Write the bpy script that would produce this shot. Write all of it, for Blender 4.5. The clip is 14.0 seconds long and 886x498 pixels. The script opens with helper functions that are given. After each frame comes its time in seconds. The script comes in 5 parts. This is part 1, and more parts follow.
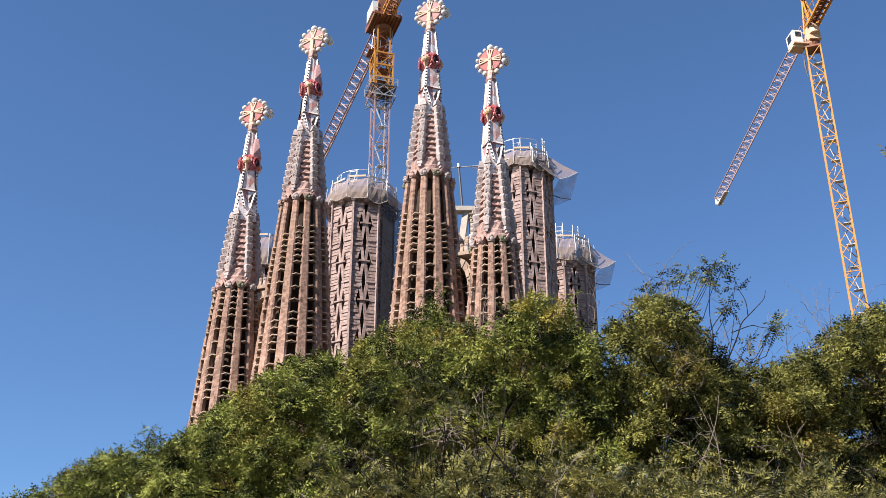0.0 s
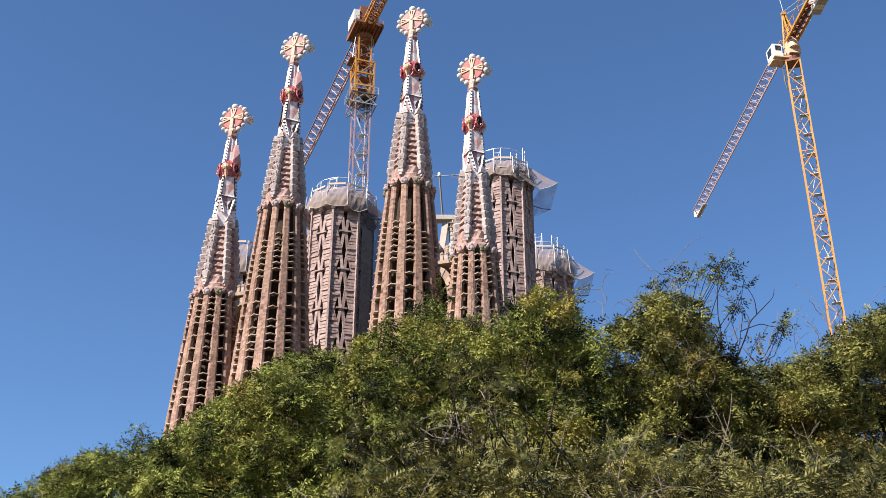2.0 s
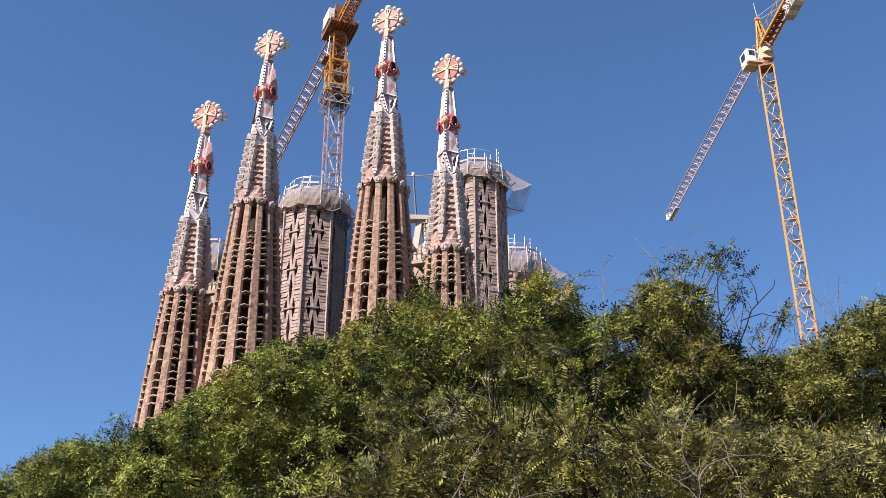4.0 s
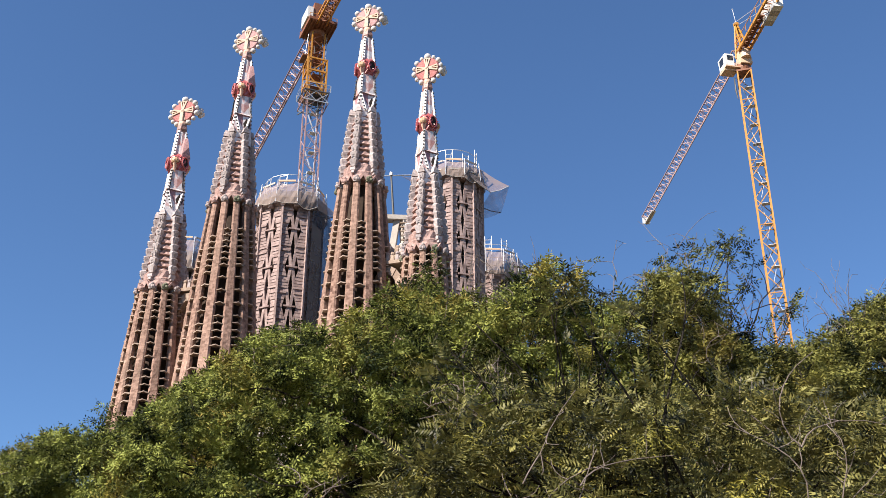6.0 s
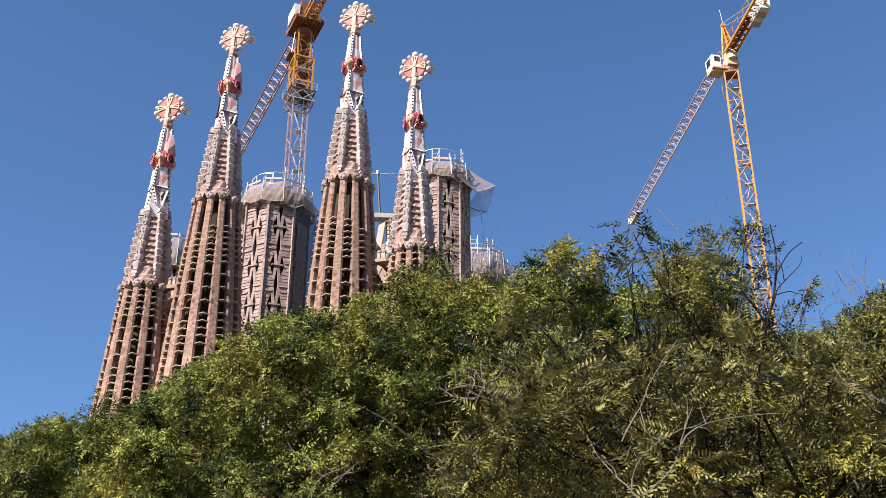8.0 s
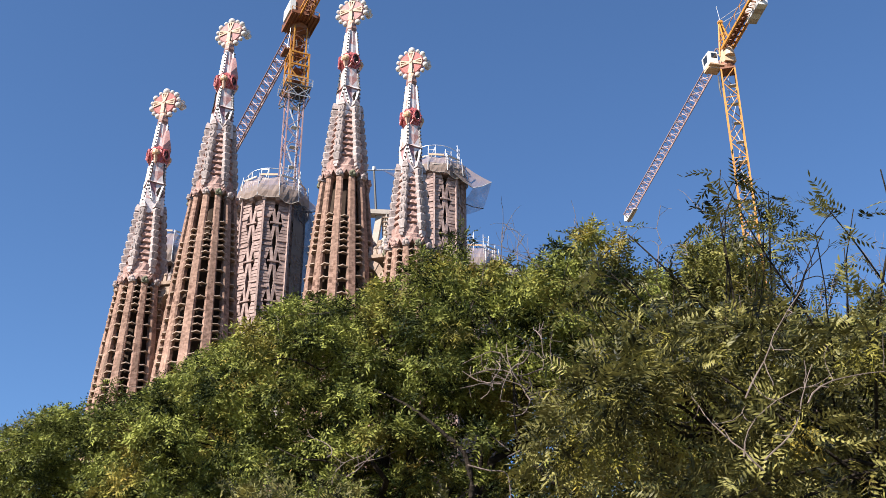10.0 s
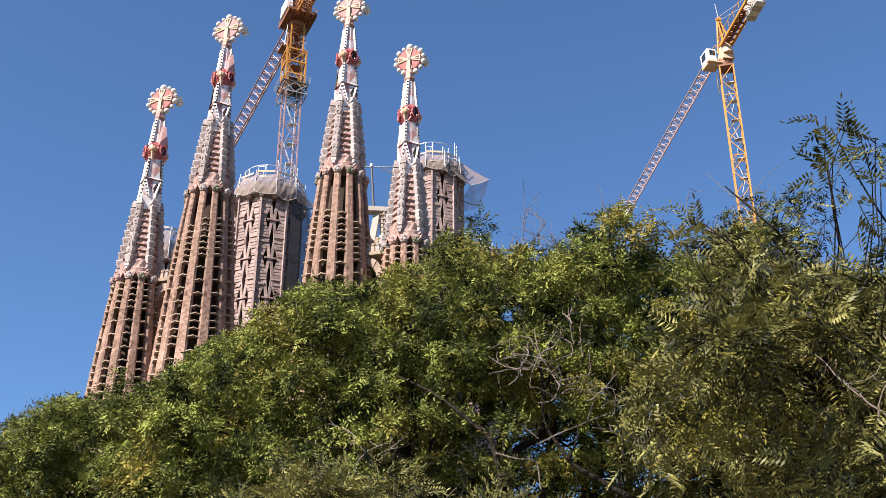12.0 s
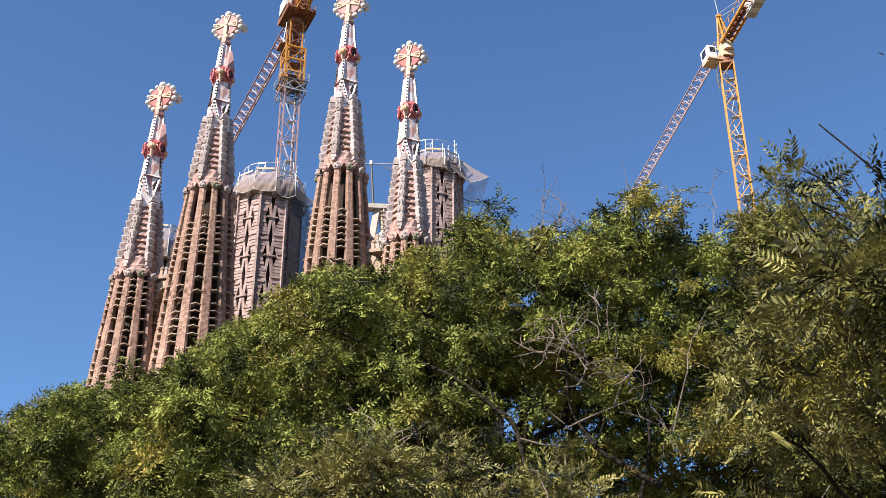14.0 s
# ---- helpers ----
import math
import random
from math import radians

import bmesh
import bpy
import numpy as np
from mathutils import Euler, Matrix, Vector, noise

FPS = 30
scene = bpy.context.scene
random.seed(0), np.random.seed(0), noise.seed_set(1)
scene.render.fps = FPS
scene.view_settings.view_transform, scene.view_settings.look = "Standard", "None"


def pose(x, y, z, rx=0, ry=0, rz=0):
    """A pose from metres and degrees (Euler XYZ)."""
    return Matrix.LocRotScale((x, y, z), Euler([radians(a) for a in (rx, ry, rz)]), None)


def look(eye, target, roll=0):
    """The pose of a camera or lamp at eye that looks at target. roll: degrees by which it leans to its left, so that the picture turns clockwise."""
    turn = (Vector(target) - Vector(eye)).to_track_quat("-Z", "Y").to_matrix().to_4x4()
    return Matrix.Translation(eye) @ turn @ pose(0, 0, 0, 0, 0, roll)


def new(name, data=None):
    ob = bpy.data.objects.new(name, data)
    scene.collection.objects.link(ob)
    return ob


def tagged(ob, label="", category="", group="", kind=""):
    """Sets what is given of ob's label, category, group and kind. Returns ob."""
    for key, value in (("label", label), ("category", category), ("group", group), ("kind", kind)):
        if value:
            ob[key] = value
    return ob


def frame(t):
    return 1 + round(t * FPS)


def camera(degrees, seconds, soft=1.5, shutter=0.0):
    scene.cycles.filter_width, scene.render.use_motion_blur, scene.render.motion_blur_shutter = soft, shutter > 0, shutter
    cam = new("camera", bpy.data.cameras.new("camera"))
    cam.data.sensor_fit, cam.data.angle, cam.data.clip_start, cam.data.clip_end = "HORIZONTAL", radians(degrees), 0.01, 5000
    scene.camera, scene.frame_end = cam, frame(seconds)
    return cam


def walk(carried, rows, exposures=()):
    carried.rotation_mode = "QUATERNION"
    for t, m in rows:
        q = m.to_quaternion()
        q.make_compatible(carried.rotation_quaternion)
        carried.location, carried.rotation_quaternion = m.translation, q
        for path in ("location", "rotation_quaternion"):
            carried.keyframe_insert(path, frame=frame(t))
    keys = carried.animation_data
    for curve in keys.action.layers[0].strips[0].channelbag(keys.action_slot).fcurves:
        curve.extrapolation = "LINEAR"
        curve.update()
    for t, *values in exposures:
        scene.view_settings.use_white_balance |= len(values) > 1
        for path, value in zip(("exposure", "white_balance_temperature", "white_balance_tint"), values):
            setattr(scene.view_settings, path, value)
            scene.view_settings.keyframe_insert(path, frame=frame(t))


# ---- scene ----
cam = camera(44.0, 14.0, soft=0.75)
PATH = [
    (0, (0.000, 0.000, 1.679), (-0.000, 8.993, 6.054), 0.11),
    (0.5, (-0.085, 0.132, 1.663), (-0.046, 9.105, 6.076), 0.10),
    (1, (-0.179, 0.261, 1.651), (-0.086, 9.218, 6.095), 0.13),
    (1.5, (-0.268, 0.380, 1.648), (-0.120, 9.332, 6.103), 0.14),
    (2, (-0.355, 0.484, 1.650), (-0.150, 9.432, 6.110), 0.16),
    (2.5, (-0.434, 0.589, 1.642), (-0.175, 9.533, 6.106), 0.16),
    (3, (-0.508, 0.705, 1.625), (-0.177, 9.645, 6.095), 0.12),
    (5.5, (-0.949, 1.354, 1.617), (-0.308, 10.271, 6.098), 0.03),
    (6, (-1.040, 1.469, 1.605), (-0.342, 10.377, 6.094), 0.08),
    (6.5, (-1.137, 1.569, 1.593), (-0.379, 10.470, 6.088), 0.09),
    (7, (-1.218, 1.672, 1.590), (-0.421, 10.570, 6.084), 0.09),
    (7.5, (-1.292, 1.781, 1.581), (-0.469, 10.676, 6.074), 0.07),
    (8, (-1.368, 1.888, 1.562), (-0.525, 10.783, 6.053), 0.04),
    (10.5, (-1.721, 2.459, 1.567), (-0.811, 11.360, 6.033), -0.04),
    (11, (-1.798, 2.567, 1.559), (-0.874, 11.469, 6.020), -0.05),
    (11.5, (-1.864, 2.669, 1.565), (-0.933, 11.571, 6.024), -0.03),
    (12, (-1.921, 2.762, 1.571), (-0.985, 11.665, 6.028), -0.05),
    (12.5, (-1.967, 2.864, 1.567), (-1.029, 11.768, 6.023), -0.06),
    (13, (-2.018, 2.965, 1.558), (-1.076, 11.869, 6.011), -0.06),
    (13.5, (-2.071, 3.067, 1.555), (-1.122, 11.973, 6.004), -0.14),
    (14, (-2.119, 3.164, 1.554), (-1.168, 12.072, 5.998), -0.14),
]
walk(cam, [(t, look(eye, target, roll)) for t, eye, target, roll in PATH],
     exposures=[(0, 1.27, 5910, 10), (7.5, 1.30, 5910, 10), (11, 1.37, 5910, 10), (14, 1.41, 5910, 10)])

# ---- daylight ----
SUN_AZ, SUN_EL = radians(-126), radians(40)      # azimuth from +y, clockwise; height over the horizon
world = bpy.data.worlds.new("sky")
scene.world = world
world.use_nodes = True
wn = world.node_tree.nodes
sky = wn.new("ShaderNodeTexSky")
sky.sky_type, sky.sun_disc = "NISHITA", False
sky.sun_elevation, sky.sun_rotation = SUN_EL, SUN_AZ
sky.altitude, sky.air_density, sky.dust_density, sky.ozone_density = 20, 1.0, 0.0, 6.0
wn["Background"].inputs["Strength"].default_value = 0.060
world.node_tree.links.new(sky.outputs["Color"], wn["Background"].inputs["Color"])
sun_data = bpy.data.lights.new("sun", "SUN")
sun_data.energy, sun_data.angle, sun_data.color = 5.0, radians(0.53), (1.0, 0.86, 0.695)
sun = new("sun", sun_data)
to_sun = Vector((math.sin(SUN_AZ) * math.cos(SUN_EL), math.cos(SUN_AZ) * math.cos(SUN_EL), math.sin(SUN_EL)))
sun.matrix_world = look(to_sun * 300, (0, 0, 0))


# ---- materials ----
def material(name, dark, light, rough=0.85, metal=0.0, large=0.15, fine=2.5, bump=0.25, blocks=None, vary=0.0, island=0.0, stain=None):
    """A surface that varies between two colours at two scales; blocks: sizes of masonry stones; vary: change from object to object."""
    m = bpy.data.materials.new(name)
    m.use_nodes = True
    n, ln = m.node_tree.nodes, m.node_tree.links.new
    b = n["Principled BSDF"]
    b.inputs["Roughness"].default_value, b.inputs["Metallic"].default_value = rough, metal
    b.inputs["Specular IOR Level"].default_value = 0.12 if rough > 0.7 else 0.5
    tc = n.new("ShaderNodeTexCoord")

    def tex(scale, detail):
        t = n.new("ShaderNodeTexNoise")
        t.inputs["Scale"].default_value, t.inputs["Detail"].default_value = scale, detail
        ln(tc.outputs["Object"], t.inputs["Vector"])
        return t.outputs["Fac"]

    def calc(op, a, c):
        k = n.new("ShaderNodeMath")
        k.operation = op
        for i, v in enumerate((a, c)):
            if isinstance(v, (int, float)):
                k.inputs[i].default_value = v
            else:
                ln(v, k.inputs[i])
        return k.outputs[0]

    big, small = tex(large, 3), tex(fine, 6)
    fac = calc("ADD", calc("MULTIPLY", big, 0.9), calc("MULTIPLY", small, 1.2))
    fac = calc("SUBTRACT", fac, 0.55)
    height = small
    if blocks:
        cell = n.new("ShaderNodeVectorMath")
        cell.operation = "DIVIDE"
        ln(tc.outputs["Object"], cell.inputs[0])
        cell.inputs[1].default_value = blocks
        flo = n.new("ShaderNodeVectorMath")
        flo.operation = "FLOOR"
        ln(cell.outputs[0], flo.inputs[0])
        wh = n.new("ShaderNodeTexWhiteNoise")
        ln(flo.outputs[0], wh.inputs["Vector"])
        fac = calc("ADD", fac, calc("MULTIPLY", calc("SUBTRACT", wh.outputs["Value"], 0.5), 0.42))
        height = calc("ADD", small, calc("MULTIPLY", wh.outputs["Value"], 0.8))
    if vary:
        oi = n.new("ShaderNodeObjectInfo")
        fac = calc("ADD", fac, calc("MULTIPLY", calc("SUBTRACT", oi.outputs["Random"], 0.5), vary))
    if island:
        ge = n.new("ShaderNodeNewGeometry")
        fac = calc("ADD", fac, calc("MULTIPLY", calc("SUBTRACT", ge.outputs["Random Per Island"], 0.5), island))
    ramp = n.new("ShaderNodeMix")
    ramp.data_type, ramp.clamp_factor = "RGBA", True
    ln(fac, ramp.inputs["Factor"])
    ramp.inputs["A"].default_value, ramp.inputs["B"].default_value = (*dark, 1), (*light, 1)
    col = ramp.outputs["Result"]
    if stain:
        st = n.new("ShaderNodeMapping")
        st.inputs["Scale"].default_value = (1.1, 1.1, 0.12)
        ln(tc.outputs["Object"], st.inputs["Vector"])
        t = n.new("ShaderNodeTexNoise")
        t.inputs["Scale"].default_value, t.inputs["Detail"].default_value = 0.8, 4
        ln(st.outputs[0], t.inputs["Vector"])
        mx = n.new("ShaderNodeMix")
        mx.data_type, mx.clamp_factor = "RGBA", True
        ln(calc("MULTIPLY", calc("SUBTRACT", t.outputs["Fac"], 0.52), 4.0), mx.inputs["Factor"])
        ln(col, mx.inputs["A"])
        mx.inputs["B"].default_value = (*stain, 1)
        col = mx.outputs["Result"]
    ln(col, b.inputs["Base Color"])
    if bump:
        bm_ = n.new("ShaderNodeBump")
        bm_.inputs["Strength"].default_value, bm_.inputs["Distance"].default_value = bump, 0.12
        ln(height, bm_.inputs["Height"])
        ln(bm_.outputs[0], b.inputs["Normal"])
    return m


def leaf_material(name, dark, light, yellow, amount, scale, rough=0.55, gloss=0.18):
    """Leaves that let light through: each leaflet differs, clumps carry painted shade, and patches turn yellow."""
    m = bpy.data.materials.new(name)
    m.use_nodes = True
    n, ln = m.node_tree.nodes, m.node_tree.links.new
    n.remove(n["Principled BSDF"])
    ge, tc, no = n.new("ShaderNodeNewGeometry"), n.new("ShaderNodeTexCoord"), n.new("ShaderNodeTexNoise")
    no.inputs["Scale"].default_value, no.inputs["Detail"].default_value = scale, 2
    ln(tc.outputs["Object"], no.inputs["Vector"])
    a, c = n.new("ShaderNodeMix"), n.new("ShaderNodeMix")
    for k in (a, c):
        k.data_type, k.clamp_factor = "RGBA", True
    a.inputs["A"].default_value, a.inputs["B"].default_value, c.inputs["B"].default_value = (*dark, 1), (*light, 1), (*yellow, 1)
    # coarse noise puts clump-sized light and shade into the leaf colour
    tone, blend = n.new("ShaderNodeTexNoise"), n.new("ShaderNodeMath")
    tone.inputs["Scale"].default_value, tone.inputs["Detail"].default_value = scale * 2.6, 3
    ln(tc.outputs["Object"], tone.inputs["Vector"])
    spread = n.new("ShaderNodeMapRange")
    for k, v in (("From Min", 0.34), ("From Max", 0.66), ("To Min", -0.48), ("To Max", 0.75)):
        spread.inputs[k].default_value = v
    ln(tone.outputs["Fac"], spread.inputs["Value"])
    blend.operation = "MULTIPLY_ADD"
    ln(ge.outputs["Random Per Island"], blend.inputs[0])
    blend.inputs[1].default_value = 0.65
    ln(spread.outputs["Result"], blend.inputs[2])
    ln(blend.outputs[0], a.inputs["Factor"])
    mr = n.new("ShaderNodeMapRange")
    for k, v in (("From Min", 0.56), ("From Max", 0.72), ("To Min", 0.0), ("To Max", amount)):
        mr.inputs[k].default_value = v
    ln(no.outputs["Fac"], mr.inputs["Value"])
    ln(a.outputs["Result"], c.inputs["A"])
    ln(mr.outputs["Result"], c.inputs["Factor"])
    pr, tr, mx = n.new("ShaderNodeBsdfPrincipled"), n.new("ShaderNodeBsdfTranslucent"), n.new("ShaderNodeMixShader")
    pr.inputs["Roughness"].default_value, pr.inputs["Specular IOR Level"].default_value = rough, gloss
    ln(c.outputs["Result"], pr.inputs["Base Color"])
    ln(c.outputs["Result"], tr.inputs["Color"])
    mx.inputs["Fac"].default_value = 0.14
    ln(pr.outputs[0], mx.inputs[1])
    ln(tr.outputs[0], mx.inputs[2])
    ln(mx.outputs[0], n["Material Output"].inputs["Surface"])
    return m


def netting(name, colour, cover):
    """Woven debris netting: fine threads with holes between them."""
    m = bpy.data.materials.new(name)
    m.use_nodes = True
    n, ln = m.node_tree.nodes, m.node_tree.links.new
    b = n["Principled BSDF"]
    b.inputs["Base Color"].default_value, b.inputs["Roughness"].default_value = (*colour, 1), 0.9
    tc, no = n.new("ShaderNodeTexCoord"), n.new("ShaderNodeTexNoise")
    no.inputs["Scale"].default_value, no.inputs["Detail"].default_value = 0.5, 5
    ln(tc.outputs["Object"], no.inputs["Vector"])
    mr = n.new("ShaderNodeMapRange")
    for k, v in (("From Min", 0.3), ("From Max", 0.7), ("To Min", cover - 0.15), ("To Max", cover + 0.15)):
        mr.inputs[k].default_value = v
    ln(no.outputs["Fac"], mr.inputs["Value"])
    tp, mx = n.new("ShaderNodeBsdfTransparent"), n.new("ShaderNodeMixShader")
    ln(mr.outputs["Result"], mx.inputs["Fac"])
    ln(tp.outputs[0], mx.inputs[1])
    ln(b.outputs[0], mx.inputs[2])
    ln(mx.outputs[0], n["Material Output"].inputs["Surface"])
    return m


STONE = material("brown_sandstone", (0.094, 0.052, 0.038), (0.430, 0.282, 0.216), large=0.12, fine=2.6, bump=0.8, blocks=(0.8, 0.8, 0.42), vary=0.15, stain=(0.148, 0.104, 0.078))
SLAB = material("louvre_stone", (0.217, 0.157, 0.117), (0.409, 0.322, 0.257), large=0.3, fine=3, bump=0.3, vary=0.5)
# near-black base colour stands in for the shade inside the openings
INNER = material("shaded_inner_stone", (0.030, 0.022, 0.017), (0.070, 0.050, 0.039), bump=0.2)
SPIRE = material("pink_spire_stone", (0.20, 0.118, 0.10), (0.435, 0.30, 0.265), large=0.25, fine=2, bump=0.4, blocks=(0.6, 0.6, 0.5))
GREY = material("grey_white_stone", (0.175, 0.145, 0.140), (0.52, 0.455, 0.445), large=0.3, fine=3, bump=0.6, vary=0.5, stain=(0.226, 0.183, 0.165))
WHITE = material("white_mosaic", (0.50, 0.45, 0.45), (0.70, 0.65, 0.645), rough=0.4, large=0.6, fine=6, bump=0.2, blocks=(0.3, 0.3, 0.3))
PINK = material("pink_mosaic", (0.435, 0.174, 0.139), (0.626, 0.365, 0.313), rough=0.4, large=0.6, fine=6, bump=0.2, blocks=(0.3, 0.3, 0.3))
RED = material("red_mosaic", (0.25, 0.042, 0.045), (0.43, 0.12, 0.115), rough=0.35, large=0.8, fine=5, bump=0.3, blocks=(0.25, 0.25, 0.25))
ROSE = material("rose_disc_mosaic", (0.28, 0.088, 0.082), (0.43, 0.20, 0.185), rough=0.8, large=0.8, fine=5, bump=0.2, blocks=(0.25, 0.25, 0.25))
OCHRE = material("ochre_glass_mosaic", (0.34, 0.20, 0.10), (0.50, 0.33, 0.19), rough=0.5, large=0.8, fine=5, bump=0.2, blocks=(0.25, 0.25, 0.25))
PEACH = material("peach_mosaic", (0.46, 0.27, 0.18), (0.62, 0.42, 0.31), rough=0.5, large=0.8, fine=5, bump=0.2, blocks=(0.25, 0.25, 0.25))
DUSTYROSE = material("dusty_rose_disc_mosaic", (0.30, 0.155, 0.15), (0.46, 0.29, 0.28), rough=0.8, large=0.8, fine=5, bump=0.2, blocks=(0.25, 0.25, 0.25))
GOLD = material("ochre_gold_mosaic", (0.42, 0.31, 0.225), (0.57, 0.465, 0.37), rough=0.75, large=0.8, fine=5, bump=0.2, blocks=(0.25, 0.25, 0.25))
BALL = material("white_glass_tile", (0.435, 0.400, 0.374), (0.626, 0.592, 0.557), rough=0.3, large=1.0, fine=5, bump=0.15)
KNOB = material("brown_rose_mosaic", (0.15, 0.075, 0.06), (0.34, 0.20, 0.165), rough=0.5, large=0.9, fine=5, bump=0.3, blocks=(0.3, 0.3, 0.3))
PALEROSE = material("pale_rose_mosaic", (0.418, 0.244, 0.226), (0.592, 0.435, 0.409), rough=0.4, large=0.6, fine=6, bump=0.2, blocks=(0.3, 0.3, 0.3))
MAUVE = material("mauve_mosaic", (0.226, 0.104, 0.113), (0.383, 0.217, 0.217), rough=0.4, large=0.6, fine=6, bump=0.2, blocks=(0.3, 0.3, 0.3))
DARKROSE = material("dark_rose_glass", (0.07, 0.032, 0.034), (0.15, 0.075, 0.075), rough=0.35, large=0.8, fine=5, bump=0.2, blocks=(0.3, 0.3, 0.3))
MOSS = material("mossy_green_stone", (0.05, 0.055, 0.035), (0.20, 0.20, 0.14), large=0.6, fine=4, bump=0.5)
# near-black colour for flat faces that imitate shaded holes
HOLE = material("hole_shade", (0.017, 0.014, 0.012), (0.044, 0.035, 0.030), bump=0)
NEWSTONE = material("new_grey_pink_stone", (0.162, 0.112, 0.101), (0.428, 0.326, 0.298), large=0.14, fine=1.8, bump=0.4, blocks=(1.1, 1.1, 0.5), vary=0.12)
CONCRETE = material("pale_concrete", (0.313, 0.278, 0.244), (0.470, 0.426, 0.383), large=0.2, fine=2, bump=0.2)
NET = netting("tan_debris_netting", (0.215, 0.165, 0.142), 0.86)
NETTAN = netting("sheer_tan_netting", (0.27, 0.205, 0.185), 0.66)
NETTHIN = netting("thin_debris_netting", (0.30, 0.23, 0.215), 0.42)
NETBLUE = netting("grey_scaffold_netting", (0.050, 0.046, 0.052), 0.80)
STEEL = material("galvanised_tube", (0.392, 0.400, 0.418), (0.609, 0.618, 0.635), rough=0.4, metal=0.3, bump=0)
YELLOW = material("crane_yellow_paint", (0.34, 0.14, 0.016), (0.53, 0.255, 0.034), rough=0.5, large=0.4, fine=3, bump=0.05)
RUST = material("brown_red_steel", (0.113, 0.039, 0.017), (0.261, 0.104, 0.048), rough=0.6, large=0.4, fine=3, bump=0.1)
REDJIB = material("faded_red_jib_paint", (0.26, 0.15, 0.13), (0.43, 0.30, 0.27), rough=0.55, large=0.2, fine=3, bump=0.05)
JIBCHORD = material("brown_mauve_jib_paint", (0.15, 0.085, 0.075), (0.28, 0.165, 0.15), rough=0.55, large=0.2, fine=3, bump=0.05)
PALEMAST = material("pale_rose_mast_paint", (0.26, 0.15, 0.14), (0.42, 0.28, 0.265), rough=0.5, large=0.2, fine=3, bump=0.05)
CABWHITE = material("white_painted_sheet", (0.539, 0.539, 0.522), (0.696, 0.696, 0.679), rough=0.4, bump=0.02)
TAN = material("tan_painted_steel", (0.479, 0.313, 0.191), (0.626, 0.452, 0.313), rough=0.5, bump=0.05)
GLASS = material("dark_cab_glass", (0.013, 0.017, 0.022), (0.026, 0.030, 0.039), rough=0.08, bump=0)
DARKSTEEL = material("dark_steel", (0.035, 0.035, 0.039), (0.078, 0.074, 0.070), rough=0.6, bump=0)
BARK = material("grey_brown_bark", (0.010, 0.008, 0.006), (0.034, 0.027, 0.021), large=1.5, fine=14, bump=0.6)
TWIG = material("pale_dry_twig", (0.085, 0.065, 0.055), (0.24, 0.195, 0.17), large=2, fine=20, bump=0.2)
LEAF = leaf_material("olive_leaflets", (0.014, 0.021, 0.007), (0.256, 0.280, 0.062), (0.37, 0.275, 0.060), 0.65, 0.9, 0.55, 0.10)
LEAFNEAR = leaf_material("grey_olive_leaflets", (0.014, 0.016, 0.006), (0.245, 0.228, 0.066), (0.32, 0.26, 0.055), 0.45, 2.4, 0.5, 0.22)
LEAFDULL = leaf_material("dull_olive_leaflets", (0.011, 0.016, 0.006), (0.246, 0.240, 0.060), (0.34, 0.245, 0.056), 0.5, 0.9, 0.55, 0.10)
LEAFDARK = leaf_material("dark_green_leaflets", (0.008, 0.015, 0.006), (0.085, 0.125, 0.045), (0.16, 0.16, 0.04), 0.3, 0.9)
POD = leaf_material("yellow_green_pods", (0.060, 0.056, 0.012), (0.27, 0.245, 0.04), (0.31, 0.235, 0.04), 0.6, 2.0)
# ground out of view, darkened as if shaded so less light bounces up
SAND = material("park_soil", (0.052, 0.048, 0.026), (0.139, 0.113, 0.070), large=0.1, fine=3, bump=0.3)


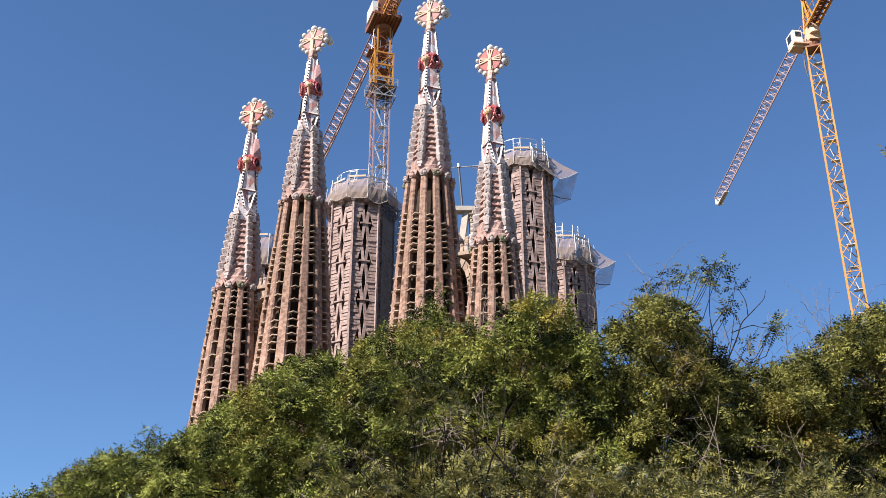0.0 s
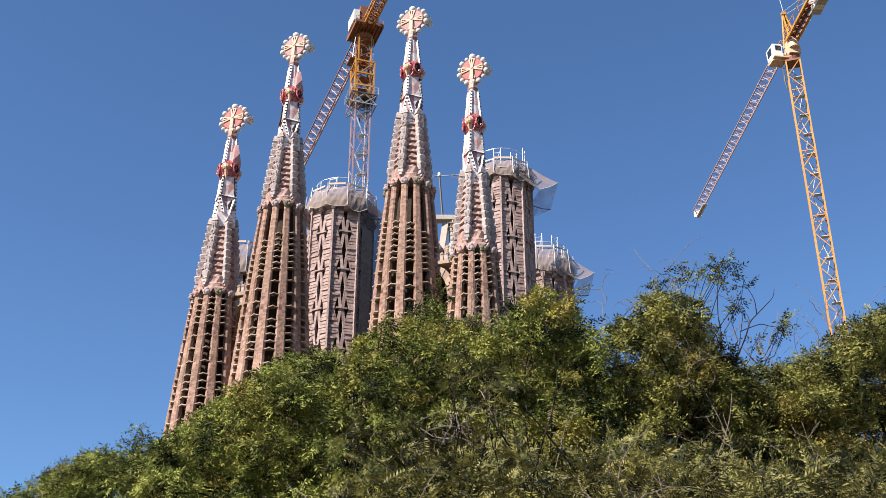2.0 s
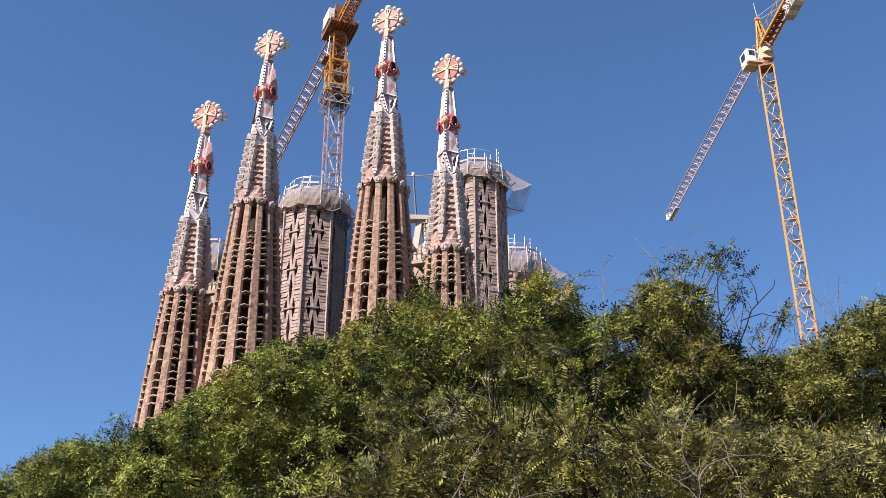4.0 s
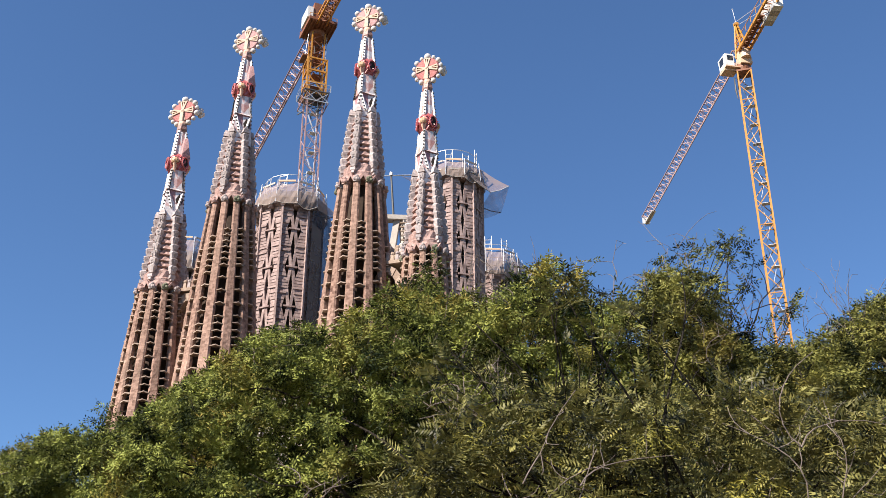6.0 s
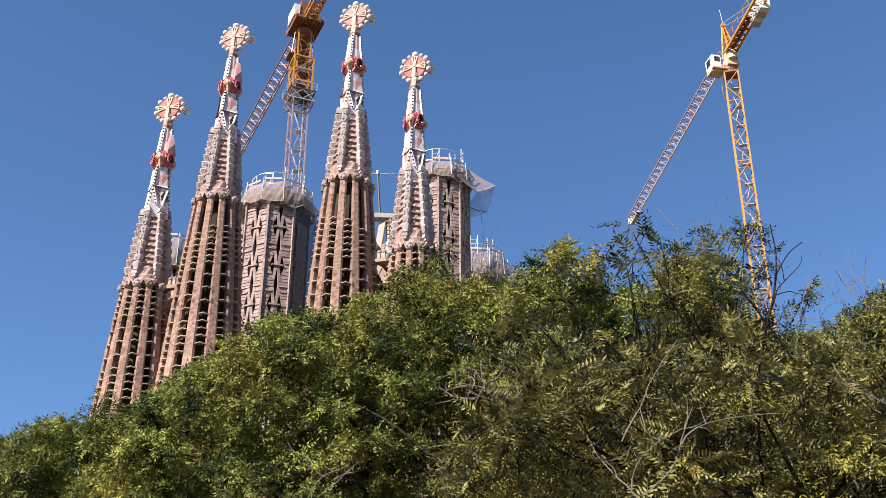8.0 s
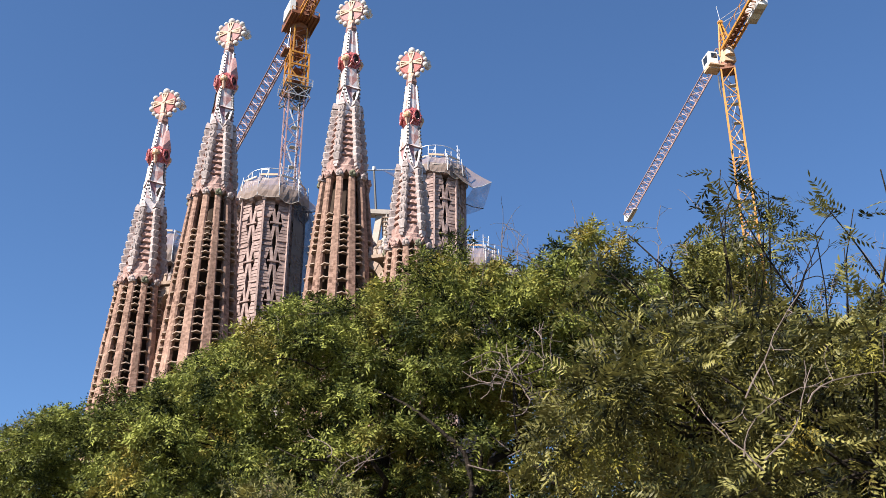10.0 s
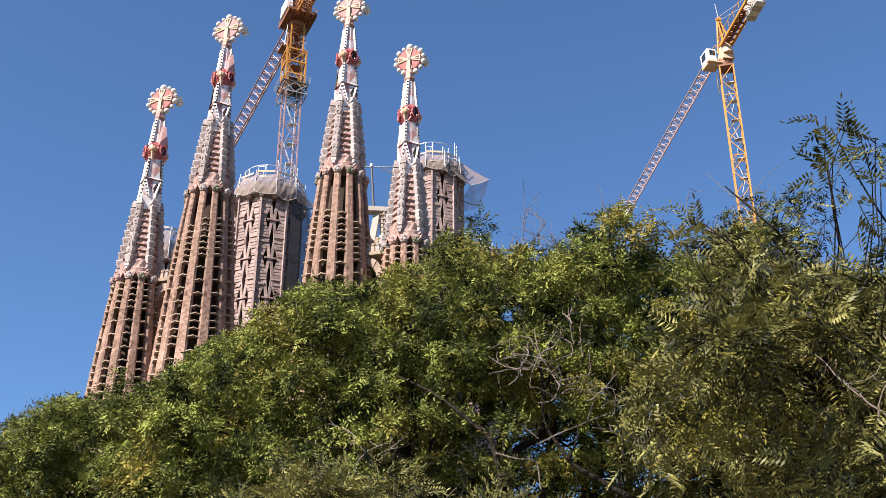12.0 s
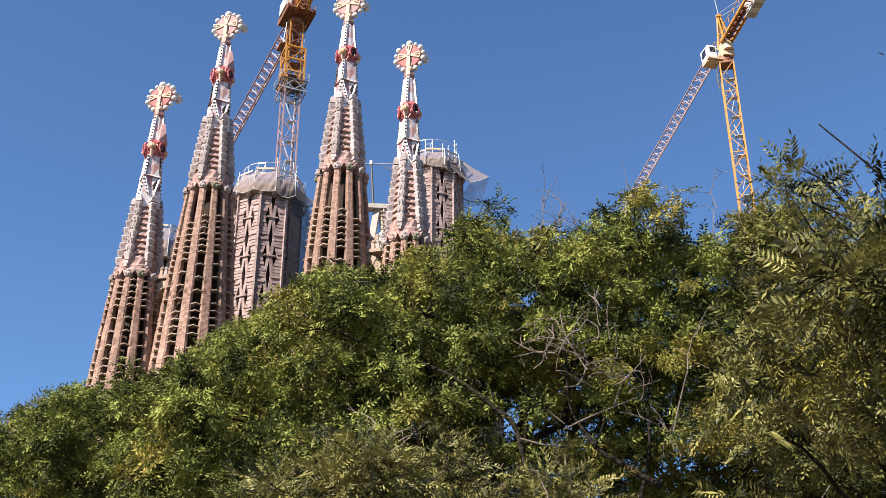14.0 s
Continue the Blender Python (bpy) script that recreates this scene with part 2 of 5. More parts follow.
# ---- mesh helpers ----
class Shape:
    """Vertices and faces of one mesh, with a material for each face."""

    def __init__(self):
        self.v, self.f, self.k = [], [], []

    def add(self, verts, faces, k=0):
        o = len(self.v)
        self.v += [tuple(p) for p in verts]
        self.f += [tuple(o + i for i in q) for q in faces]
        self.k += [k] * len(faces)

    def box(self, c, size, m=None, k=0, top=1.0):
        """A box round c; top: how much narrower its upper face is."""
        x, y, z = (s / 2 for s in size)
        p = [Vector((sx * x * s, sy * y * s, sz * z)) for sz, s in ((-1, 1.0), (1, top)) for sx, sy in ((-1, -1), (1, -1), (1, 1), (-1, 1))]
        p = [(m @ q if m else q) + Vector(c) for q in p]
        self.add(p, [(3, 2, 1, 0), (4, 5, 6, 7), (0, 1, 5, 4), (1, 2, 6, 5), (2, 3, 7, 6), (3, 0, 4, 7)], k)

    def beam(self, a, b, w, d=None, k=0):
        """A straight square bar from a to b."""
        a, b = Vector(a), Vector(b)
        t = b - a
        turn = t.to_track_quat("Z", "Y").to_matrix()
        self.box((a + b) / 2, (w, d or w, t.length), turn, k)

    def tube(self, pts, radii, sides=6, k=0):
        """A round bar along points, with a radius at each of them."""
        rings, o = [], len(self.v)
        pts = [Vector(p) for p in pts]
        for i, p in enumerate(pts):
            t = pts[min(i + 1, len(pts) - 1)] - pts[max(i - 1, 0)]
            turn = t.to_track_quat("Z", "Y").to_matrix()
            for j in range(sides):
                a = 2 * math.pi * j / sides
                self.v.append(tuple(p + turn @ Vector((math.cos(a), math.sin(a), 0)) * radii[i]))
        for i in range(len(pts) - 1):
            for j in range(sides):
                self.f.append((o + i * sides + j, o + i * sides + (j + 1) % sides, o + (i + 1) * sides + (j + 1) % sides, o + (i + 1) * sides + j))
                self.k.append(k)
        self.f += [tuple(o + j for j in reversed(range(sides))), tuple(o + (len(pts) - 1) * sides + j for j in range(sides))]
        self.k += [k, k]

    def lathe(self, profile, sides, k=0, phase=0.0, wobble=None, cap=True):
        """A body turned about z from (radius, height) pairs."""
        o = len(self.v)
        for r, z in profile:
            for j in range(sides):
                a = phase + 2 * math.pi * j / sides
                q = r * (wobble(a, z) if wobble else 1.0)
                self.v.append((q * math.sin(a), -q * math.cos(a), z))
        for i in range(len(profile) - 1):
            for j in range(sides):
                self.f.append((o + i * sides + j, o + i * sides + (j + 1) % sides, o + (i + 1) * sides + (j + 1) % sides, o + (i + 1) * sides + j))
                self.k.append(k)
        if cap:
            self.f += [tuple(o + j for j in reversed(range(sides))), tuple(o + (len(profile) - 1) * sides + j for j in range(sides))]
            self.k += [k, k]

    def band(self, pts, w, d, k=0):
        """A flat strip along points in the plane that faces -y, closed at both ends."""
        o, pts = len(self.v), [Vector(p) for p in pts]
        for p in pts:
            self.v += [tuple(p + Vector(q)) for q in ((-w / 2, d, 0), (-w / 2, 0, 0), (w / 2, 0, 0), (w / 2, d, 0))]
        f = [(o + 4 * i + j, o + 4 * i + (j + 1) % 4, o + 4 * i + 4 + (j + 1) % 4, o + 4 * i + 4 + j) for i in range(len(pts) - 1) for j in range(4)]
        f += [tuple(o + j for j in (3, 2, 1, 0)), tuple(o + 4 * len(pts) - 4 + j for j in range(4))]
        self.f += f
        self.k += [k] * len(f)

    def ball(self, c, r, k=0, sides=8, rings=5, flat=1.0):
        prof = [(max(r * math.sin(math.pi * i / rings), 0.01 * r), -r * flat * math.cos(math.pi * i / rings)) for i in range(rings + 1)]
        o = len(self.v)
        self.lathe(prof, sides, k)
        for i in range(o, len(self.v)):
            self.v[i] = tuple(Vector(self.v[i]) + Vector(c))

    def mesh(self, name, mats, smooth=False):
        me = bpy.data.meshes.new(name)
        me.from_pydata(self.v, [], self.f)
        for m in mats if isinstance(mats, (list, tuple)) else [mats]:
            me.materials.append(m)
        me.polygons.foreach_set("material_index", self.k)
        if smooth:
            me.polygons.foreach_set("use_smooth", [True] * len(self.f))
        me.update()
        return me


def part(name, data, parent, m=None, label="", kind=""):
    """One mesh object under a thing or a part."""
    ob = new(name, data)
    ob.parent = parent
    if m is not None:
        ob.matrix_basis = m
    return tagged(ob, label=label, kind=kind)


def thing(name, m, label, category, group="", kind=""):
    ob = new(name)
    ob.matrix_basis = m
    return tagged(ob, label, category, group, kind)


def spin(deg):
    return pose(0, 0, 0, 0, 0, deg)


def radial(deg, r, z, tilt=0.0):
    """A pose on a round body: local -y looks outwards at this angle from the front."""
    return pose(0, 0, 0, 0, 0, deg) @ pose(0, -r, z, tilt)


# ---- ground ----
g = Shape()
g.add([(-2500, -2500, 0), (2500, -2500, 0), (2500, 2500, 0), (-2500, 2500, 0)], [(0, 1, 2, 3)])
tagged(new("ground", g.mesh("ground", SAND)), "flat dark soil and turf of a park reaching the horizon", "ground", kind="structure")


# ---- bell towers ----
FACADE = -21.4                                     # the facade's turn about z
BAYS = 12


def shaft_radius(d):
    """The outer radius d metres below the spire's foot."""
    return float(np.interp(d, [-2, 0, 5, 10, 16, 23, 30, 40, 70], [3.3, 3.4, 3.85, 4.3, 4.75, 5.25, 5.75, 6.3, 7.0]))


def pillar_mesh(zr, bottom):
    """One rib between two columns of openings, with chamfered edges, following the swell of the shaft."""
    s, levels = Shape(), np.linspace(bottom, 0.6, 26)
    for i, d in enumerate(levels):
        r, w = shaft_radius(d), shaft_radius(d) * math.pi / BAYS * 1.04
        j = 0.05 * math.sin(i * 2.3) * (i % 3 - 1)
        s.v += [(-w / 2 + 0.1, -r + 0.75, zr - d), (-w / 2, -r + 0.16, zr - d), (-w / 2 + 0.2, -r - 0.05 + j, zr - d),
                (w / 2 - 0.2, -r - 0.05 + j, zr - d), (w / 2, -r + 0.16, zr - d), (w / 2 - 0.1, -r + 0.75, zr - d)]
    for i in range(len(levels) - 1):
        for j in range(6):
            s.f.append((i * 6 + j, i * 6 + (j + 1) % 6, i * 6 + 6 + (j + 1) % 6, i * 6 + 6 + j))
            s.k.append(0)
    s.f += [(5, 4, 3, 2, 1, 0), tuple(len(s.v) - 6 + j for j in range(6))]
    s.k += [0, 0]
    return s.mesh("pillar", STONE)


def louvre_mesh():
    """A sloping stone slab with a peaked back, one metre wide."""
    s = Shape()
    xs = (-0.5, -0.25, 0.0, 0.25, 0.5)
    up = (0.0, 0.05, 0.16, 0.05, 0.0)
    out = (0.0, 0.10, 0.20, 0.10, 0.0)
    for x, u, o in zip(xs, up, out):
        s.v += [(x, -0.02 - o, -0.34 + u), (x, -0.02 - o, -0.21 + u), (x, 1.3, 0.2 + u * 0.5), (x, 1.3, 0.06)]
    for i in range(4):
        for j in range(4):
            s.f.append((i * 4 + j, i * 4 + (j + 1) % 4, i * 4 + 4 + (j + 1) % 4, i * 4 + 4 + j))
    s.f += [(3, 2, 1, 0), (16, 17, 18, 19)]
    s.k = [0] * len(s.f)
    return s.mesh("louvre", SLAB)


LETTERS = {}


def letter_shape(ch):
    """A raised capital in the built-in font, as vertices and faces."""
    if ch not in LETTERS:
        cu = bpy.data.curves.new("capital", "FONT")
        cu.body, cu.size, cu.extrude, cu.align_x, cu.align_y, cu.resolution_u, cu.offset = ch, 1.22, 0.10, "CENTER", "CENTER", 2, 0.02
        ob = bpy.data.objects.new("capital", cu)
        me = bpy.data.meshes.new_from_object(ob)
        s = Shape()
        s.v = [tuple(v.co) for v in me.vertices]
        s.f = [tuple(p.vertices) for p in me.polygons]
        s.k = [0] * len(s.f)
        bpy.data.objects.remove(ob)
        bpy.data.meshes.remove(me)
        LETTERS[ch] = s
    return LETTERS[ch]


def stone_mesh():
    me = bpy.data.meshes.get("fin_stone")
    if not me:
        s = Shape()
        cushion(s, Vector((0, 0, 0)), 1.0, 1.34, 1.5, Matrix.Identity(3))
        me = s.mesh("fin_stone", GREY)
    return me


def letter_mesh(ch):
    name = "letter_" + ch
    return bpy.data.meshes.get(name) or letter_shape(ch).mesh(name, GREY)


def cushion(s, c, w, h, d, turn):
    """An eight-cornered stone with bevelled front edges."""
    ring = lambda k, y: [turn @ Vector((k * w / 2 * x, y, k * h / 2 * z)) + c for x, z in ((-0.76, -1), (0.76, -1), (0.86, -0.4), (1.18, 0.62), (0.84, 1), (-0.84, 1), (-1.18, 0.62), (-0.86, -0.4))]
    s.add(ring(0.86, -d / 2) + ring(1.0, -d / 2 + 0.14) + ring(0.9, d / 2),
          [tuple(range(8))] + [(i, i + 8, (i + 1) % 8 + 8, (i + 1) % 8) for i in range(8)] + [(i + 8, i + 16, (i + 1) % 8 + 16, (i + 1) % 8 + 8) for i in range(8)])


def fin_parts(word):
    """A leaning ridge of stacked rounded stones; its letters read downwards. Local z starts at the spire's foot."""
    body, text, stones = Shape(), [], []
    n, flare = 8, 21
    lo, hi = Vector((0, -3.22, 2.1)), Vector((0, -2.12, 11.9))
    lean = math.degrees(math.atan2(hi.y - lo.y, hi.z - lo.z))
    for i in range(n):
        u = (i + 0.5) / n
        c = lo.lerp(hi, u)
        w = 1.02 - 0.12 * u
        m = Matrix.Translation(c + Vector((0, 0.62, 0.08))) @ Euler((radians(flare - lean), 0, 0)).to_matrix().to_4x4()
        stones.append(m @ Matrix.Diagonal((w, 1, 0.94 + 0.05 * math.sin(i * 2.1), 1)))
        at = n - 1 - i
        if at < len(word):
            text.append((word[at], m @ pose(0, -0.78, 0, 90) @ Matrix.Diagonal((w * 0.74, 0.76, 0.6, 1))))
    # the spine behind the stones, pointed foot and rounded head
    body.beam(lo + Vector((0, 0.75, -0.4)), hi + Vector((0, 0.75, 0.3)), 0.5, 0.8)
    for j, (dz, w) in enumerate(((-0.55, 0.8), (-0.95, 0.45))):
        body.box(lo + Vector((0, 0.22, dz)), (w, 0.6, 0.5))
    tip = Matrix.Translation(hi + Vector((0, 0.52, 0.62)))
    body.add([tip @ Vector(p) for p in ((-0.56, -0.72, -0.5), (0.56, -0.72, -0.5), (0.52, 0.6, -0.5), (-0.52, 0.6, -0.5), (-0.40, -0.68, 0.1), (0.40, -0.68, 0.1), (0.36, 0.5, 0.1), (-0.36, 0.5, 0.1), (0, -0.5, 0.85), (0, 0.3, 0.75))],
             [(0, 1, 5, 4), (1, 2, 6, 5), (2, 3, 7, 6), (3, 0, 4, 7), (4, 5, 8), (5, 6, 9, 8), (6, 7, 9), (7, 4, 8, 9), (3, 2, 1, 0)])
    return body.mesh("fin", GREY), text, stones


def spire_core_mesh():
    """Toothed courses between the fins, overlapping like scales."""
    s = Shape()
    prof = [(2.9, 0.3), (2.9, 1.2)]
    z = 1.2
    while z < 11.6:
        r = float(np.interp(z, [1.2, 9.5, 12], [2.60, 1.85, 1.45]))
        step = 1.0
        prof += [(r + 0.16, z + 0.05), (r - 0.30, z + step - 0.06), (r - 0.02, z + step)]
        z += step
    s.lathe(prof, 32, wobble=lambda a, z: 1 + 0.06 * math.cos(a * 18 + (math.pi if int(z) % 2 else 0)) * (z > 3))
    return s.mesh("spire_core", SPIRE)


def crown_ring():
    """The band under the spire: gables between the pillars' heads."""
    s = Shape()
    s.lathe([(2.9, -0.25), (3.24, -0.1), (3.18, 0.45), (2.86, 0.75), (2.92, 1.2), (2.66, 1.5), (2.7, 2.5)], 36, wobble=lambda a, z: 1 + 0.03 * math.cos(a * 12 + z * 4))
    for i in range(BAYS):
        m = radial(10 + 15 + 30 * i, 3.4, 0.1)
        s.add([m @ Vector(p) for p in ((-0.8, -0.1, -0.75), (0, -0.22, 0.55), (0.8, -0.1, -0.75), (-0.8, 0.5, -0.75), (0, 0.5, 0.55), (0.8, 0.5, -0.75), (-0.42, -0.12, -0.75), (0, -0.2, 0.05), (0.42, -0.12, -0.75))],
              [(0, 6, 7, 1), (1, 7, 8, 2), (3, 4, 1, 0), (1, 4, 5, 2)])
    return s.mesh("crown_ring", SPIRE)


def capital_mesh(mat):
    """The lumpy head of a pillar."""
    s = Shape()
    s.box((0, 0.25, -0.3), (1.0, 1.0, 0.8), top=0.7)
    s.ball((0.16, -0.2, -0.4), 0.36)
    s.ball((-0.22, -0.16, -0.22), 0.34)
    s.ball((0.05, -0.2, 0.06), 0.28)
    return s.mesh("capital", mat)


def four_sided(levels, paint):
    """A tapering four-cornered body with a crease down each side; paint(side, level, half) picks a material."""
    s = Shape()
    for i in range(len(levels) - 1):
        (r0, m0, z0), (r1, m1, z1) = levels[i], levels[i + 1]
        for q in range(4):
            a, b = radians(90 * q), radians(90 * q + 90)
            c = (a + b) / 2
            L0, R0, M0 = [(r * math.sin(t), -r * math.cos(t), z0) for r, t in ((r0, a), (r0, b), (m0, c))]
            L1, R1, M1 = [(r * math.sin(t), -r * math.cos(t), z1) for r, t in ((r1, a), (r1, b), (m1, c))]
            for h, tri in enumerate(((L0, M0, L1), (M0, M1, L1), (M0, R0, R1), (M0, R1, M1))):
                s.add(tri, [(0, 1, 2)], paint(q, i, h))
    return s


def dotted_ridge(levels, z0, z1, fork=0.0):
    """A white rib down one corner, and the places of the dark studs along it; below the fork it parts in two legs."""
    s, studs = Shape(), []
    at = lambda z: -float(np.interp(z, [l[2] for l in levels], [l[0] for l in levels]))
    spread = lambda z: max(0.0, fork - z) * 0.24
    zs = sorted({*np.linspace(z0, z1, 9), *([fork] if fork else [])})
    for sx in (-1, 1) if fork else (0,):
        s.band([(sx * (spread(z) + 0.04 * (z < fork)), at(z) - 0.09 + 0.75 * spread(z), z) for z in zs], 0.34, 0.25)
    z = z0 + 0.2
    while z < z1:
        for sx in (-1, 1) if z < fork else (0,):
            studs.append(Matrix.Translation((sx * spread(z), at(z) - 0.13 + 0.75 * spread(z), z)))
        z += 0.58
    return s, studs


def stud_mesh():
    me = bpy.data.meshes.get("stud")
    if not me:
        s = Shape()
        s.lathe([(0.11, -0.10), (0.145, 0.0), (0.08, 0.14)], 6)
        s.v = [(x, -z, y) for x, y, z in s.v]
        me = s.mesh("stud", DARKSTEEL)
    return me


def build_bell_tower(m, zr, open_top, lift, label, face, stair=0.0, first=0, turn=0, bottom=36.0):
    root = thing("bell_tower", m, label, "bell tower", "bell towers of the facade")
    s = Shape()
    s.lathe([(7.2, 0), (shaft_radius(bottom) + 0.1, zr - bottom), (shaft_radius(bottom) - 2.2, zr - bottom + 0.05)], 36)
    part("base_shaft", s.mesh("base_shaft", STONE), root)
    # solid core in the hollow shaft; the slots' shade is its dark colour
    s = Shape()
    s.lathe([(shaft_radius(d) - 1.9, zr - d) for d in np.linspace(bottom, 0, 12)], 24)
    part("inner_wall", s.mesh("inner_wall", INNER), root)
    pm, lm, cm = pillar_mesh(zr, bottom), louvre_mesh(), [capital_mesh(q) for q in (GREY, MOSS, GREY, SPIRE)]
    for i in range(BAYS):
        part("pillar", pm, root, spin(10 + 30 * i))
        part("capital", cm[i * 5 % 4], root, radial(10 + 30 * i, 3.42, zr - 0.1))
    for i in range(BAYS):
        side = (i + 6) % BAYS - 6
        d, k = open_top + stair * (0.9 * side + 0.25 * side * abs(side)) * (1.0 if stair * side > 0 else 0.35), first
        while d < bottom - 0.6:
            r = shaft_radius(d)
            w = r * 2 * math.pi / BAYS * 0.53
            jig = 0.06 * math.sin(i * 7.1 + d * 3.7)
            part("louvre", lm, root, radial(25 + 30 * i, r, zr - d, 3 * math.sin(i + d)) @ Matrix.Diagonal((w, 0.97 + jig, 1, 1)))
            d += (0.98, 0.98, 0.98, 0.98, 0.98, 0.98, 2.0, 2.03, 2.05, 2.0, 1.1, 1.12, 1.1, 1.15, 2.1, 2.1, 2.0, 2.1)[k % 18]
            k += 1
    up = Matrix.Translation((0, 0, zr))
    part("crown_ring", crown_ring(), root, up)
    part("spire_core", spire_core_mesh(), root, up)
    words = ("HOSANNA", "EXCELSIS")
    made = [fin_parts(w) for w in words]
    for i in range(6):
        f, t, st = made[i % 2]
        fin = part("fin", f, root, up @ spin(60 * i - 3), "scalloped grey-white stone fin")
        for q in st:
            part("stone", stone_mesh(), fin, q)
        for ch, lm_ in t:
            part("letter", letter_mesh(ch), fin, lm_)
    up = Matrix.Translation((0, 0, zr + 1.75 + lift))
    # mosaic pinnacle above the fins
    low = [(2.15, 1.6, 8.2), (1.98, 1.48, 10.6), (1.85, 1.34, 11.3), (1.66, 1.10, 13.5), (2.02, 1.34, 13.62), (1.60, 1.16, 13.95), (1.46, 1.12, 15.7), (1.34, 1.02, 17.6)]

    def paint_low(q, i, h):
        if i == 3:
            return 4 if h in (0, 3) else 2
        if i == 1:
            return 1 if h == 0 else 0
        if i == 2:
            return 3 if h in (1, 2) else 0
        if i == 5:
            return 5 if h == (3, 0, 3, 0)[q] else (1 if h == 1 else 0)
        return 1 if (i, h) in ((6, 1), (6, 2), (4, 1)) else 0

    part("pinnacle", four_sided(low, paint_low).mesh("pinnacle", [WHITE, PALEROSE, DARKROSE, MAUVE, MAUVE, PINK]), root, up, "white and pink faceted mosaic")
    # flat dark lozenge low on each side; an opening's shade put into colour
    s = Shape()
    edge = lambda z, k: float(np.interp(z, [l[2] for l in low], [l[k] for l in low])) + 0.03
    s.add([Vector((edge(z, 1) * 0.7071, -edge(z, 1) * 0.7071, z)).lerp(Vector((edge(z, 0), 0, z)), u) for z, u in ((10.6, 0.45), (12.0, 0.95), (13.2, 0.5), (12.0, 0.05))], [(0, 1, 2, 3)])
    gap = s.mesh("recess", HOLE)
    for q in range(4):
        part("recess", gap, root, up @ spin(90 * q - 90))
    high = [(1.34, 1.02, 19.6), (1.08, 0.86, 21.8), (0.84, 0.68, 24.6)]
    part("neck", four_sided(high, lambda q, i, h: (1, 2, 0, 1)[(h + q + i) % 4] if i else (1, 0, 2, 0)[(h + q) % 4]).mesh("neck", [WHITE, PALEROSE, PINK]), root, up)
    for levels, z0, z1, fork in ((low, 10.4, 17.3, 13.4), (high, 19.9, 24.5, 0.0)):
        rib, studs = dotted_ridge(levels, z0, z1, fork)
        rib = rib.mesh("dotted_ridge", WHITE)
        for q in range(4):
            ridge = part("dotted_ridge", rib, root, up @ spin(90 * q))
            for k in studs:
                part("stud", stud_mesh(), ridge, k)
    s = Shape()
    s.lathe([(1.15, 17.3), (1.42, 17.8), (1.58, 18.7), (1.5, 19.5), (1.0, 20.2)], 24, wobble=lambda a, z: 1 + 0.09 * math.sin(a * 12 + z * 5))
    for j in range(12):
        for zz, rr in ((18.1, 1.5), (19.3, 1.42)):
            m_ = radial(30 * j + (15 if zz > 19 else 0), rr, zz)
            s.add([m_ @ Vector(q) for q in ((-0.2, 0.05, -0.2), (0.2, 0.05, -0.2), (0.2, 0.05, 0.2), (-0.2, 0.05, 0.2), (0, -0.42, 0.05))], [(0, 1, 4), (1, 2, 4), (2, 3, 4), (3, 0, 4)])
    part("red_collar", s.mesh("red_collar", RED), root, up, "dark red mosaic collar")
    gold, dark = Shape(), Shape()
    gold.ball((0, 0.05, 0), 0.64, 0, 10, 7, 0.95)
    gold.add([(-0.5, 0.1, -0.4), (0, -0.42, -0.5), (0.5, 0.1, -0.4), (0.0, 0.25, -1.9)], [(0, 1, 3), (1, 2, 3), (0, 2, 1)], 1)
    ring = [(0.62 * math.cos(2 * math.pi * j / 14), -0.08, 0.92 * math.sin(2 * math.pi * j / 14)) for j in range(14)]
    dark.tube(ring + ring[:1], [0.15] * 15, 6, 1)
    # flat face across the ring; the hole's shade is painted on
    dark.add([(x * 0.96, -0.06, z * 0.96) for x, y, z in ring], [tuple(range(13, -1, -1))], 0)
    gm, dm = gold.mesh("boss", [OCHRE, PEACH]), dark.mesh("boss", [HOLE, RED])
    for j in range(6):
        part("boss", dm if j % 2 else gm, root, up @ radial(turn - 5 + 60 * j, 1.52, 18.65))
    s = Shape()
    s.lathe([(0.7, 24.4), (0.92, 24.9), (0.86, 25.7), (0.55, 26.6)], 7, 0, 0.4, wobble=lambda a, z: 1 + 0.12 * math.sin(2 * a + z))
    s.ball((0.12, -0.35, 25.9), 0.6, 1, 10, 6, 1.15)
    s.lathe([(0.62, 26.0), (0.5, 27.2)], 10, 1)
    part("knuckle", s.mesh("knuckle", [KNOB, PEACH]), root, up, "brown and peach knob")
    # finial: disc with a cross, rimmed with balls
    s = Shape()
    s.lathe([(0.3, -0.42), (1.75, -0.32), (1.92, -0.12), (1.92, 0.12), (1.75, 0.32), (0.3, 0.42)], 28)
    disc = part("disc", s.mesh("disc", face), root, up @ pose(0, 0, 28.45, 90) @ Matrix.Scale(1.05, 4))
    s = Shape()
    for sd in (-1, 1):
        for q in range(4):
            for off in (-15, 0, 15):
                a = radians(90 * q + off)
                reach = 1.72 if off else 1.8
                tip = Vector((math.sin(a), math.cos(a), 0)) * reach + Vector((0, 0, sd * 0.40))
                s.beam((0.25 * math.sin(a), 0.25 * math.cos(a), sd * 0.46), tip, 0.19 if off else 0.13, 0.16)
            a0, a1 = radians(90 * q - 15), radians(90 * q + 15)
            s.beam((1.72 * math.sin(a0), 1.72 * math.cos(a0), sd * 0.4), (1.72 * math.sin(a1), 1.72 * math.cos(a1), sd * 0.4), 0.11, 0.16)
        s.ball((0, 0, sd * 0.46), 0.34)
        s.beam((0, 0, sd * 0.5), (0, -1.9, sd * 0.55), 0.52, 0.36)
